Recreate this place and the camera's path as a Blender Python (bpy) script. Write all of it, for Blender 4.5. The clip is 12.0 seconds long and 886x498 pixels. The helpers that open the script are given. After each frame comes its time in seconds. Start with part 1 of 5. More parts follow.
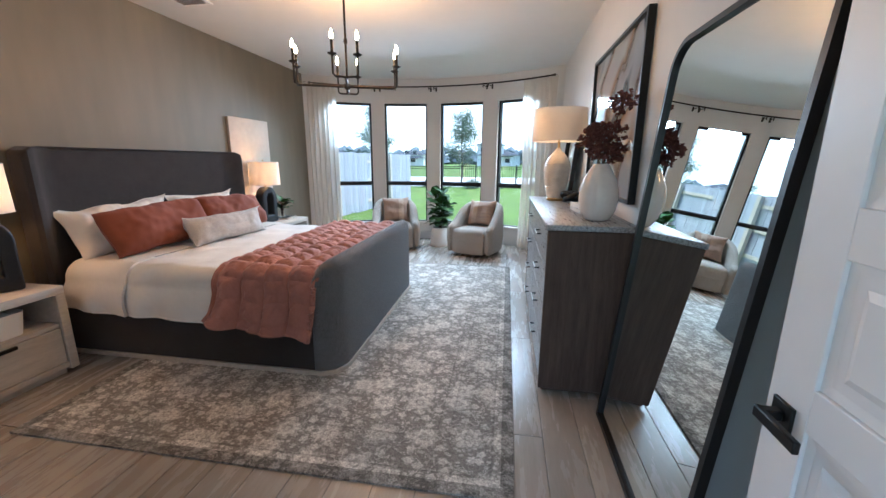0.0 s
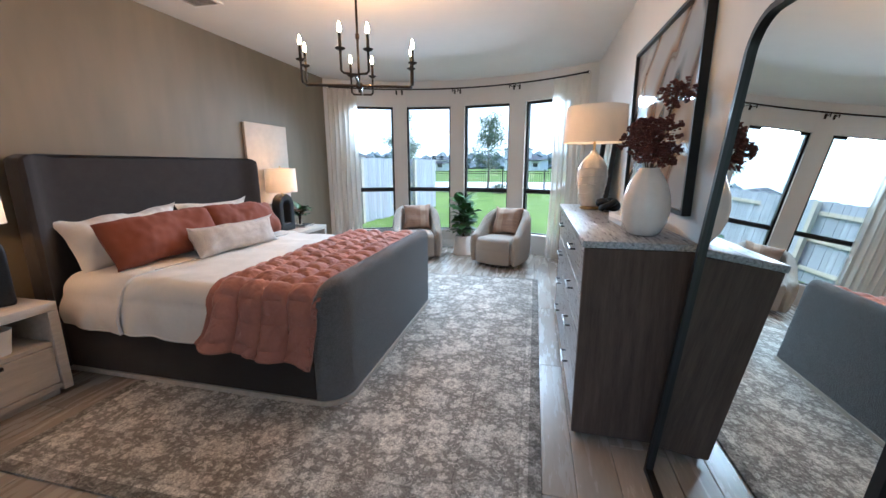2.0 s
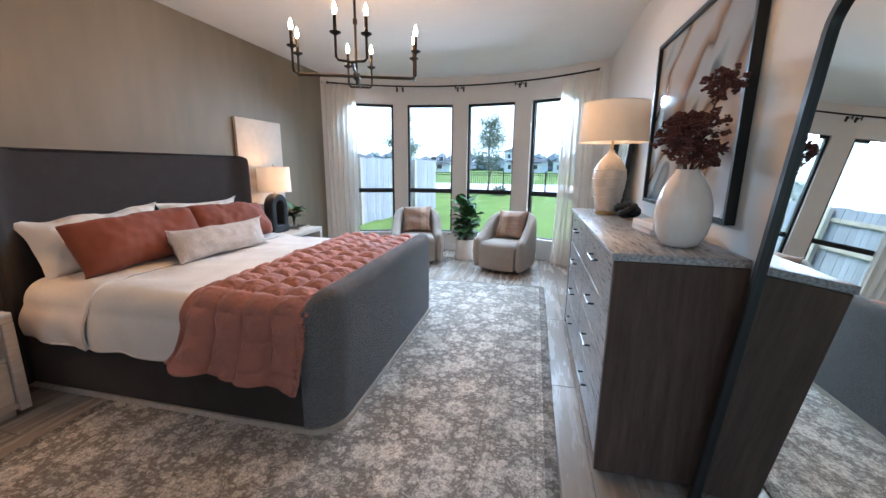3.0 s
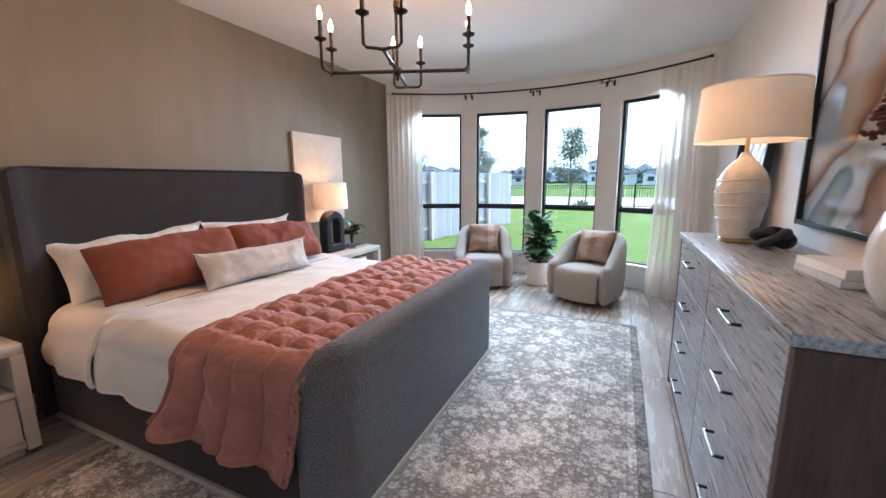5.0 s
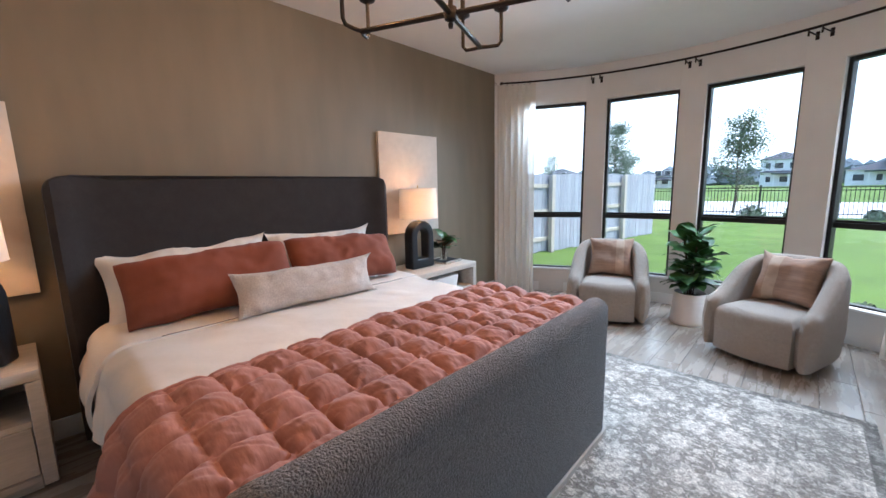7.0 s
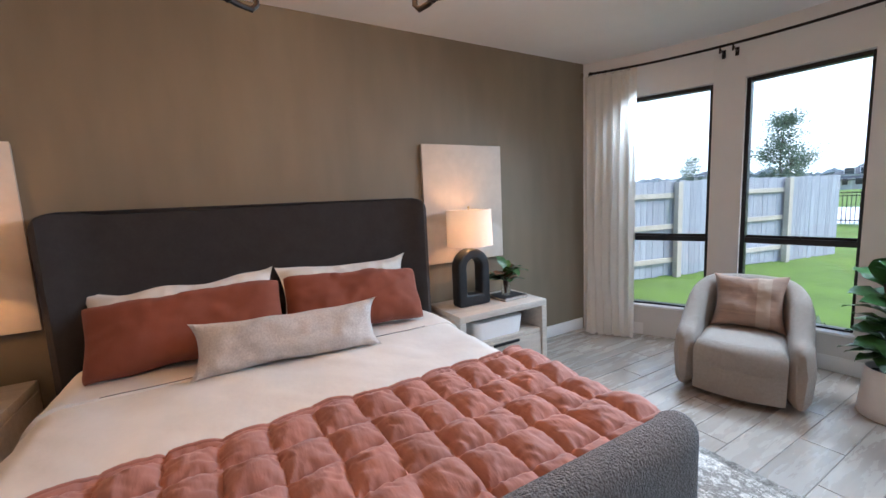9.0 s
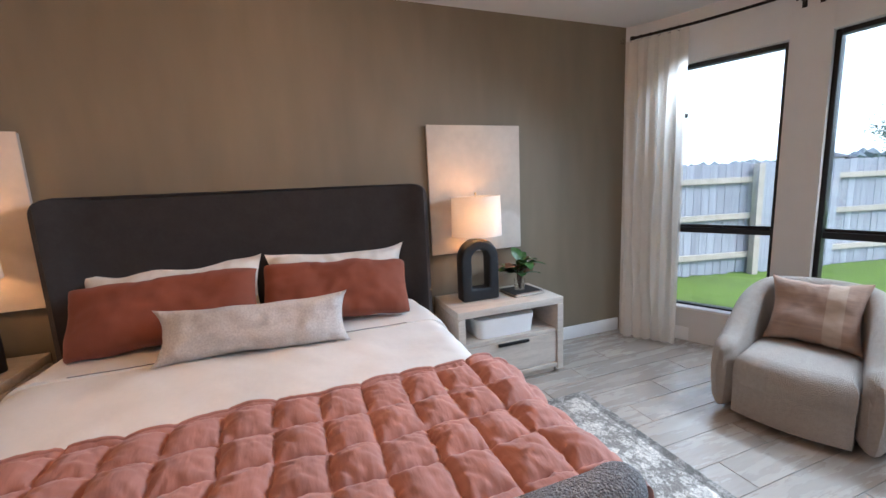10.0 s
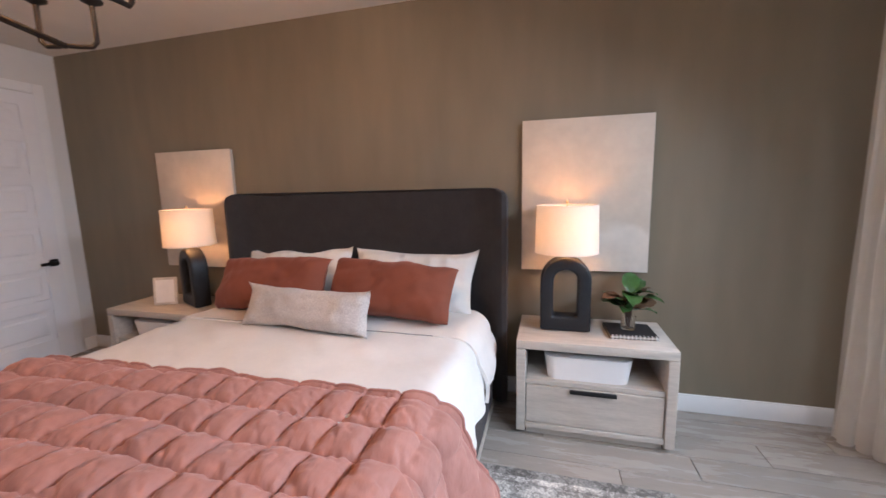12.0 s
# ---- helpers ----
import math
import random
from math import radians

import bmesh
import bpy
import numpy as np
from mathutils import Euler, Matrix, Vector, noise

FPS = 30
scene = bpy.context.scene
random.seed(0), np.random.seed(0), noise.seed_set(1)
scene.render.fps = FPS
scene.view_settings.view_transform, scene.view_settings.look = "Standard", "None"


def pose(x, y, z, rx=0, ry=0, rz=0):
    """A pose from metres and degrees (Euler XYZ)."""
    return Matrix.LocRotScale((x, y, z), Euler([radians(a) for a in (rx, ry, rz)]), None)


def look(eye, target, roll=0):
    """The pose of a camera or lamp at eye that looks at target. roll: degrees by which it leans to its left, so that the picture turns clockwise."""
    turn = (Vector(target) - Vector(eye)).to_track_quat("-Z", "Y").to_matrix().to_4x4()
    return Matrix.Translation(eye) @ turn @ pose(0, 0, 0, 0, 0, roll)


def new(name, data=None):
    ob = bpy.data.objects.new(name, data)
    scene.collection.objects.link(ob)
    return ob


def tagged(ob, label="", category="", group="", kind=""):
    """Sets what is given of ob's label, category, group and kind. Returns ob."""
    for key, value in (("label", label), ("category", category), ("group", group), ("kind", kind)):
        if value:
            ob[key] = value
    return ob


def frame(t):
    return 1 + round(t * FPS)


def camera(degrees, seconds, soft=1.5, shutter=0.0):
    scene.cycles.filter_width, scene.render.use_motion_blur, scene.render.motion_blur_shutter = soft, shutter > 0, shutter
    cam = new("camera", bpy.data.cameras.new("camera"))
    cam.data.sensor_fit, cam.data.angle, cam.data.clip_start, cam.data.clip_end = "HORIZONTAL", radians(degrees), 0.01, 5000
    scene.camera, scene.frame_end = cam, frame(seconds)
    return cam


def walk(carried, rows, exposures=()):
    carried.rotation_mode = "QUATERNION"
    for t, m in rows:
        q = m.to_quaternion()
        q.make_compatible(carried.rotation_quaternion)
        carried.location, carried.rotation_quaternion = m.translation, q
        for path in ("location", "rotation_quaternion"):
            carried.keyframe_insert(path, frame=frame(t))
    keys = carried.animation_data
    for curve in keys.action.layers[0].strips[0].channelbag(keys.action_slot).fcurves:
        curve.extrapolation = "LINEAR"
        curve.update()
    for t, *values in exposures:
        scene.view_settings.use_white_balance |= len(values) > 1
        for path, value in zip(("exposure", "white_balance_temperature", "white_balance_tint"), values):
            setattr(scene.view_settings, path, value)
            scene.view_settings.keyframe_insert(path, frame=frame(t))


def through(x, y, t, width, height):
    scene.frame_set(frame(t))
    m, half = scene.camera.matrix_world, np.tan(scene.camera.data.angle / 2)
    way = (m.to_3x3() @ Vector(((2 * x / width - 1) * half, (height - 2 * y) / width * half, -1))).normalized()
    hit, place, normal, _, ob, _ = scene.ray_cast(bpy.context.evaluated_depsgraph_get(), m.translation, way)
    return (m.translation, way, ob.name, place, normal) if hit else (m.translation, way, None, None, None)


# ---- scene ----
cam = camera(97.3, 12.0, shutter=0.15)
METRES, EYE, TILT, LEAN, TURN = 4.84, 1.446, 0.0, 0.0, 9.1
ROWS = [
    (0.0, 0.0, 0.0, 0.0, 0.08, -12.79, -0.33),
    (0.5, -0.0069, 0.0105, -0.0014, 0.38, -12.72, 0.07),
    (1.0, -0.0038, 0.0262, -0.0006, 1.93, -12.44, 0.56),
    (1.5, 0.0054, 0.0483, 0.0012, 3.64, -12.09, 0.66),
    (2.0, 0.0103, 0.0686, -0.0001, 3.95, -12.1, 0.14),
    (2.5, -0.0044, 0.0955, -0.0033, 3.48, -12.21, -0.56),
    (4.5, 0.013, 0.2203, 0.001, 10.72, -9.87, 0.22),
    (5.0, 0.0124, 0.2541, -0.0033, 15.2, -9.98, 0.38),
    (5.5, 0.0081, 0.2939, -0.0043, 19.72, -10.56, 0.4),
    (6.0, 0.0092, 0.3401, -0.0049, 24.34, -10.66, 0.47),
    (6.5, 0.0118, 0.3883, -0.0073, 28.89, -10.37, 0.76),
    (7.0, 0.0025, 0.4395, -0.0047, 33.75, -9.07, 1.21),
    (7.5, -0.0081, 0.4851, 0.0011, 38.5, -7.96, 1.73),
    (9.5, 0.0084, 0.6851, 0.0105, 55.63, -7.76, 2.7),
    (10.0, 0.0183, 0.7394, 0.0077, 60.6, -8.86, 2.64),
    (10.5, 0.0371, 0.801, 0.0088, 65.54, -9.55, 2.48),
    (11.0, 0.034, 0.8683, 0.0039, 71.27, -9.88, 2.23),
    (11.5, 0.025, 0.9304, 0.0101, 78.97, -10.19, 1.65),
    (12.0, 0.0241, 0.9774, 0.0142, 95.95, -8.48, 1.28),
]
walk(cam, [(t, pose(0, 0, EYE, TILT, LEAN, TURN) @ pose(METRES * x, METRES * y, METRES * z, 90 + pitch, roll, yaw)) for t, x, y, z, yaw, pitch, roll in ROWS],
     exposures=[(0.0, 2.11, 5100, 2), (2.5, 2.14, 5100, 3), (4.5, 2.22, 5210, 6), (7.5, 1.88, 5400, 8), (9.5, 1.76, 5410, 8), (12.0, 1.77, 5780, 15)])

# ---- light ----
WARM = (1.0, 0.42, 0.13)
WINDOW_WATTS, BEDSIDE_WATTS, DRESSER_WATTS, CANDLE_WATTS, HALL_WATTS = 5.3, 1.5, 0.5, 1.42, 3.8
world = bpy.data.worlds.new("sky")
scene.world = world
world.use_nodes = True
wn = world.node_tree
sky = wn.nodes.new("ShaderNodeTexSky")
sky.sky_type = 'NISHITA'
sky.sun_disc = False
sky.sun_elevation = radians(52)
sky.sun_rotation = radians(60)
sky.air_density, sky.dust_density, sky.ozone_density = 1.0, 2.0, 0.5
wn.nodes["Background"].inputs["Strength"].default_value = 0.15
wn.links.new(sky.outputs[0], wn.nodes["Background"].inputs[0])

sun = new("sun", bpy.data.lights.new("sun", 'SUN'))
sun.data.energy, sun.data.angle, sun.data.color = 1.0, radians(35), (1.0, 0.95, 0.88)
sun.matrix_world = look((5.57, 3.21, 7.66), (0, 0, 0))

# ---- materials ----
MATS = {}


def mat(name, base, rough=0.6, metal=0.0, var=0.0, scale=8.0, dark=None, bump=0.0, bscale=80.0, detail=4.0,
        stretch=(1, 1, 1), spec=0.5, sheen=0.0, rand=0.0, emit=None, trans=0.0, ior=1.45, rvar=0.0, btype="noise", bdist=0.004):
    if name in MATS:
        return MATS[name]
    m = bpy.data.materials.new(name)
    m.use_nodes = True
    nt = m.node_tree
    p = nt.nodes["Principled BSDF"]
    p.inputs["Roughness"].default_value = rough
    p.inputs["Metallic"].default_value = metal
    p.inputs["Specular IOR Level"].default_value = spec
    p.inputs["IOR"].default_value = ior
    p.inputs["Transmission Weight"].default_value = trans
    if sheen:
        p.inputs["Sheen Weight"].default_value = sheen
        p.inputs["Sheen Roughness"].default_value = 0.5
        p.inputs["Sheen Tint"].default_value = (*[min(1.0, 0.45 + 0.55 * c / max(base)) for c in base], 1)
    p.inputs["Base Color"].default_value = (*base, 1)
    tc = nt.nodes.new("ShaderNodeTexCoord")
    mp = nt.nodes.new("ShaderNodeMapping")
    mp.inputs["Scale"].default_value = stretch
    nt.links.new(tc.outputs["Object"], mp.inputs["Vector"])
    if rand:
        o2 = nt.nodes.new("ShaderNodeObjectInfo")
        sc = nt.nodes.new("ShaderNodeVectorMath")
        sc.operation = 'SCALE'
        sc.inputs[0].default_value = (37.0, 53.0, 29.0)
        nt.links.new(o2.outputs["Random"], sc.inputs["Scale"])
        nt.links.new(sc.outputs[0], mp.inputs["Location"])
    col = None
    if var:
        n = nt.nodes.new("ShaderNodeTexNoise")
        n.inputs["Scale"].default_value = scale
        n.inputs["Detail"].default_value = detail
        n.inputs["Roughness"].default_value = 0.65
        nt.links.new(mp.outputs[0], n.inputs["Vector"])
        n2 = nt.nodes.new("ShaderNodeTexNoise")
        n2.inputs["Scale"].default_value = scale * 7
        n2.inputs["Detail"].default_value = 3
        nt.links.new(mp.outputs[0], n2.inputs["Vector"])
        ad = nt.nodes.new("ShaderNodeMath")
        ad.operation = 'MULTIPLY_ADD'
        ad.inputs[1].default_value = 0.35
        nt.links.new(n2.outputs[0], ad.inputs[0])
        nt.links.new(n.outputs[0], ad.inputs[2])
        rp = nt.nodes.new("ShaderNodeValToRGB")
        d = dark or tuple(c * (1 - var) for c in base)
        rp.color_ramp.elements[0].position, rp.color_ramp.elements[1].position = 0.45, 0.92
        rp.color_ramp.elements[0].color = (*d, 1)
        rp.color_ramp.elements[1].color = (*(tuple(min(1, c * (1 + var * 0.3)) for c in base)), 1)
        nt.links.new(ad.outputs[0], rp.inputs[0])
        col = rp.outputs[0]
        if rvar:
            mr = nt.nodes.new("ShaderNodeMapRange")
            mr.inputs["To Min"].default_value = rough - rvar
            mr.inputs["To Max"].default_value = rough + rvar
            nt.links.new(n.outputs[0], mr.inputs[0])
            nt.links.new(mr.outputs[0], p.inputs["Roughness"])
    if rand:
        oi = nt.nodes.new("ShaderNodeObjectInfo")
        hv = nt.nodes.new("ShaderNodeHueSaturation")
        mr = nt.nodes.new("ShaderNodeMapRange")
        mr.inputs["To Min"].default_value = 1 - rand
        mr.inputs["To Max"].default_value = 1 + rand
        nt.links.new(oi.outputs["Random"], mr.inputs[0])
        nt.links.new(mr.outputs[0], hv.inputs["Value"])
        if col:
            nt.links.new(col, hv.inputs["Color"])
        else:
            hv.inputs["Color"].default_value = (*base, 1)
        col = hv.outputs[0]
    if col:
        nt.links.new(col, p.inputs["Base Color"])
    if bump:
        if btype == "voronoi":
            b = nt.nodes.new("ShaderNodeTexVoronoi")
        else:
            b = nt.nodes.new("ShaderNodeTexNoise")
            b.inputs["Detail"].default_value = 3
        b.inputs["Scale"].default_value = bscale
        nt.links.new(mp.outputs[0], b.inputs["Vector"])
        bp = nt.nodes.new("ShaderNodeBump")
        bp.inputs["Strength"].default_value = bump
        bp.inputs["Distance"].default_value = bdist
        nt.links.new(b.outputs[0], bp.inputs["Height"])
        nt.links.new(bp.outputs[0], p.inputs["Normal"])
    if emit:
        p.inputs["Emission Color"].default_value = (*emit[0], 1)
        p.inputs["Emission Strength"].default_value = emit[1]
    MATS[name] = m
    return m


def cloth_mat(name, base, through, var=0.1, bscale=500):
    """A fabric that lets light through."""
    m = mat(name, base, 0.9, var=var, scale=12, bump=0.25, bscale=bscale)
    nt = m.node_tree
    p = nt.nodes["Principled BSDF"]
    tr = nt.nodes.new("ShaderNodeBsdfTranslucent")
    tr.inputs[0].default_value = (*base, 1)
    mx = nt.nodes.new("ShaderNodeMixShader")
    mx.inputs[0].default_value = through
    out = nt.nodes["Material Output"]
    nt.links.new(p.outputs[0], mx.inputs[1])
    nt.links.new(tr.outputs[0], mx.inputs[2])
    nt.links.new(mx.outputs[0], out.inputs[0])
    return m


M_WALL = mat("white_wall_paint", (0.66, 0.65, 0.635), 0.75, var=0.05, scale=1.5, bump=0.12, bscale=220)
M_CEIL = mat("ceiling_paint", (0.74, 0.725, 0.705), 0.85, var=0.04, scale=1.2, bump=0.15, bscale=160)
M_TRIM = mat("white_trim_paint", (0.80, 0.80, 0.80), 0.4, var=0.04, scale=3)
M_DOOR = mat("white_door_paint", (0.78, 0.78, 0.80), 0.42, var=0.05, scale=2, bump=0.05, bscale=90)
M_GREY = mat("grey_green_wall_finish", (0.218, 0.184, 0.130), 0.6, var=0.20, scale=0.8, stretch=(1, 1.7, 0.4), bump=0.1, bscale=60, detail=3)
M_BLACK = mat("black_metal", (0.012, 0.012, 0.013), 0.42, metal=0.3, var=0.2, scale=20, bump=0.06, bscale=120)
M_IRON = mat("dark_bronze_iron", (0.022, 0.018, 0.016), 0.5, metal=0.6, var=0.4, scale=30, bump=0.3, bscale=90)
M_TILE = mat("wood_look_tile", (0.345, 0.305, 0.265), 0.27, var=0.17, scale=2.2, stretch=(6, 0.8, 1), bump=0.08, bscale=30, rand=0.10, rvar=0.08)
M_GROUT = mat("grout", (0.20, 0.185, 0.17), 0.9, var=0.2, scale=20)
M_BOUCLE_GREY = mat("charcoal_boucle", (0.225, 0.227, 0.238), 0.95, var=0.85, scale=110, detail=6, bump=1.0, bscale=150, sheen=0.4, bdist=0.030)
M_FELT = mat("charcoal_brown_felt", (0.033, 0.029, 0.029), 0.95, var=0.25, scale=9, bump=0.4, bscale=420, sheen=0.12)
M_LINEN = mat("white_bed_linen", (0.73, 0.705, 0.67), 0.9, var=0.06, scale=5, bump=0.25, bscale=26, sheen=0.1, bdist=0.006)
M_RUST = mat("rust_velvet", (0.200, 0.055, 0.028), 0.85, var=0.08, scale=5, bump=0.3, bscale=24, sheen=0.18)
M_QUILT = mat("rust_quilted_cotton", (0.375, 0.168, 0.130), 0.8, var=0.16, scale=6, bump=0.45, bscale=15, sheen=0.35, bdist=0.014, stretch=(0.8, 2.4, 1))
M_LUMBAR = mat("oatmeal_woven_cloth", (0.56, 0.525, 0.50), 0.95, var=0.30, scale=110, bump=0.9, bscale=170, sheen=0.2)
M_CHAIR = mat("cream_boucle", (0.35, 0.308, 0.268), 0.95, var=0.16, scale=50, bump=0.8, bscale=210, sheen=0.25, btype="voronoi", bdist=0.006)
M_TAN = mat("tan_cushion_cloth", (0.34, 0.232, 0.175), 0.9, var=0.24, scale=9, bump=0.4, bscale=300, stretch=(0.3, 1, 5))
M_SAND = mat("sand_cushion_cloth", (0.42, 0.32, 0.245), 0.9, var=0.09, scale=14, bump=0.4, bscale=300, stretch=(1, 1, 4))
M_OAK = mat("washed_oak", (0.55, 0.50, 0.44), 0.6, var=0.22, scale=5, stretch=(6, 0.8, 6), bump=0.12, bscale=70)
# Front and top: base raised and blued for the window light on them.
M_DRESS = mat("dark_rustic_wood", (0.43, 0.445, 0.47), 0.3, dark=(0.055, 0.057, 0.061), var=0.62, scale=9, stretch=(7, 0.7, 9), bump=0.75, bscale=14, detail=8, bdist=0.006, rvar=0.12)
# Sides and carcass: darker and browner than the fronts.
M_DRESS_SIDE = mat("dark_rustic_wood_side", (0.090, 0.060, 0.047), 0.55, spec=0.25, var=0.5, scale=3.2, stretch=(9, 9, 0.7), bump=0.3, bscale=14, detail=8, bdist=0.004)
M_STEEL = mat("brushed_steel", (0.42, 0.42, 0.42), 0.28, metal=1.0, var=0.1, scale=40)
M_CERAMIC = mat("white_glazed_ceramic", (0.68, 0.645, 0.62), 0.12, var=0.10, scale=6, bump=0.12, bscale=22, bdist=0.006)
M_CERLAMP = mat("cream_crackled_ceramic", (0.66, 0.61, 0.55), 0.22, var=0.2, scale=14, bump=0.35, bscale=40)
M_BRASS = mat("aged_brass", (0.60, 0.42, 0.2), 0.35, metal=1.0, var=0.15, scale=30)
M_NAVY = mat("dark_blue_black_ceramic", (0.012, 0.015, 0.020), 0.5, var=0.4, scale=25, bump=0.35, bscale=90)
M_CURTAIN = cloth_mat("sheer_cream_curtain", (0.88, 0.83, 0.76), 0.55)
_nt = M_CURTAIN.node_tree
_mx = _nt.nodes["Material Output"].inputs[0].links[0].from_socket
_tp = _nt.nodes.new("ShaderNodeBsdfTransparent")
_m2 = _nt.nodes.new("ShaderNodeMixShader")
_m2.inputs[0].default_value = 0.38
_nt.links.new(_mx, _m2.inputs[1])
_nt.links.new(_tp.outputs[0], _m2.inputs[2])
_nt.links.new(_m2.outputs[0], _nt.nodes["Material Output"].inputs[0])
M_SHADE = cloth_mat("white_linen_shade", (0.80, 0.74, 0.67), 0.13, var=0.05)
M_BULB = mat("lit_bulb", (1, 0.9, 0.7), 0.3, emit=((1.0, 0.70, 0.36), 32.0))
M_BULB_S = mat("lit_shaded_bulb", (1, 0.9, 0.7), 0.3, emit=((1.0, 0.66, 0.32), 5.0))
M_MIRROR = mat("mirror_glass", (0.74, 0.78, 0.765), 0.0, metal=1.0)
M_LEAF = mat("fiddle_leaf", (0.05, 0.135, 0.034), 0.35, var=0.5, scale=14, bump=0.3, bscale=40)
M_FLOWER = mat("dried_burgundy_flower", (0.12, 0.042, 0.036), 0.9, var=0.6, scale=60, bump=0.5, bscale=160)
M_STEM = mat("brown_stem", (0.06, 0.035, 0.025), 0.8, var=0.3, scale=30)
M_POT = mat("white_planter", (0.75, 0.74, 0.73), 0.5, var=0.06, scale=8)
M_SOIL = mat("soil", (0.03, 0.022, 0.016), 0.95, var=0.5, scale=60, bump=1, bscale=90)
M_GRASS = mat("lawn_grass", (0.125, 0.205, 0.022), 0.9, var=0.35, scale=0.8, bump=0.6, bscale=60, detail=8, bdist=0.03)
M_FENCE = mat("weathered_fence_board", (0.35, 0.365, 0.41), 0.85, var=0.25, scale=3, stretch=(6, 6, 0.6), rand=0.12, bump=0.2, bscale=40)
M_RAIL = mat("new_pine_rail", (0.47, 0.42, 0.35), 0.8, var=0.2, scale=5)
M_PAVE = mat("pale_concrete", (0.72, 0.71, 0.69), 0.85, var=0.15, scale=2)


def glass_mat(name="window_glass"):
    return mat(name, (1, 1, 1), 0.0, trans=1.0, ior=1.45)


M_GLASS = glass_mat()


# ---- mesh helpers ----
def mesh_of(bm, name, material, smooth=True):
    me = bpy.data.meshes.new(name)
    bmesh.ops.recalc_face_normals(bm, faces=bm.faces)
    bm.to_mesh(me)
    bm.free()
    if smooth:
        me.polygons.foreach_set("use_smooth", [True] * len(me.polygons))
        me.set_sharp_from_angle(angle=radians(38))
    if material:
        me.materials.append(material)
    return me


def part(name, bm, material, parent, label="", smooth=True, at=None):
    ob = new(name, mesh_of(bm, name, material, smooth))
    ob.parent = parent
    if at is not None:
        ob.matrix_basis = at
    if label:
        tagged(ob, label)
    return ob


def thing(name, at, label, category, group="", kind=""):
    e = new(name)
    e.empty_display_size = 0.1
    e.matrix_basis = at if isinstance(at, Matrix) else Matrix.Translation(at)
    return tagged(e, label, category, group, kind)


def solo(name, bm, material, at, label, category, group="", kind="", smooth=True):
    ob = new(name, mesh_of(bm, name, material, smooth))
    ob.matrix_basis = at if isinstance(at, Matrix) else Matrix.Translation(at)
    return tagged(ob, label, category, group, kind)


def box(x0, x1, y0, y1, z0, z1, bev=0.0, seg=2, bm=None):
    b = bmesh.new()
    bmesh.ops.create_cube(b, size=1)
    for v in b.verts:
        v.co = Vector((x0 + (v.co.x + .5) * (x1 - x0), y0 + (v.co.y + .5) * (y1 - y0), z0 + (v.co.z + .5) * (z1 - z0)))
    if bev:
        bmesh.ops.bevel(b, geom=list(b.edges), offset=bev, segments=seg, profile=0.5, affect='EDGES')
    return merge(bm, b)


def merge(bm, b):
    if bm is None:
        return b
    me = bpy.data.meshes.new("tmp")
    b.to_mesh(me)
    b.free()
    bm.from_mesh(me)
    bpy.data.meshes.remove(me)
    return bm


def lathe(profile, seg=32, bm=None, sx=1.0, sy=1.0, ox=0.0, oy=0.0):
    """profile: (r, z) from bottom to top; ends are closed where r is above 0."""
    b = bmesh.new()
    rings = []
    for r, z in profile:
        if r < 1e-5:
            rings.append([b.verts.new((ox, oy, z))])
        else:
            rings.append([b.verts.new((ox + sx * r * math.cos(2 * math.pi * i / seg), oy + sy * r * math.sin(2 * math.pi * i / seg), z)) for i in range(seg)])
    for p, q in zip(rings, rings[1:]):
        for i in range(seg):
            j = (i + 1) % seg
            if len(p) == 1 and len(q) > 1:
                b.faces.new((p[0], q[j], q[i]))
            elif len(q) == 1 and len(p) > 1:
                b.faces.new((p[i], p[j], q[0]))
            elif len(p) > 1:
                b.faces.new((p[i], p[j], q[j], q[i]))
    for ring, flip in ((rings[0], True), (rings[-1], False)):
        if len(ring) > 1:
            b.faces.new(list(reversed(ring)) if flip else ring)
    return merge(bm, b)


def tube(points, r, seg=8, bm=None, radii=None):
    b = bmesh.new()
    pts = [Vector(p) for p in points]
    rings = []
    up = Vector((0, 0, 1))
    prev = None
    for i, p in enumerate(pts):
        d = (pts[min(i + 1, len(pts) - 1)] - pts[max(i - 1, 0)]).normalized()
        if prev is None:
            n = d.cross(up)
            if n.length < 1e-3:
                n = d.cross(Vector((1, 0, 0)))
            n.normalize()
        else:
            n = (prev - d * prev.dot(d)).normalized()
        prev = n
        m = d.cross(n)
        rr = radii[i] if radii else r
        rings.append([b.verts.new(p + rr * (n * math.cos(2 * math.pi * k / seg) + m * math.sin(2 * math.pi * k / seg))) for k in range(seg)])
    for p, q in zip(rings, rings[1:]):
        for k in range(seg):
            b.faces.new((p[k], p[(k + 1) % seg], q[(k + 1) % seg], q[k]))
    b.faces.new(list(reversed(rings[0])))
    b.faces.new(rings[-1])
    return merge(bm, b)


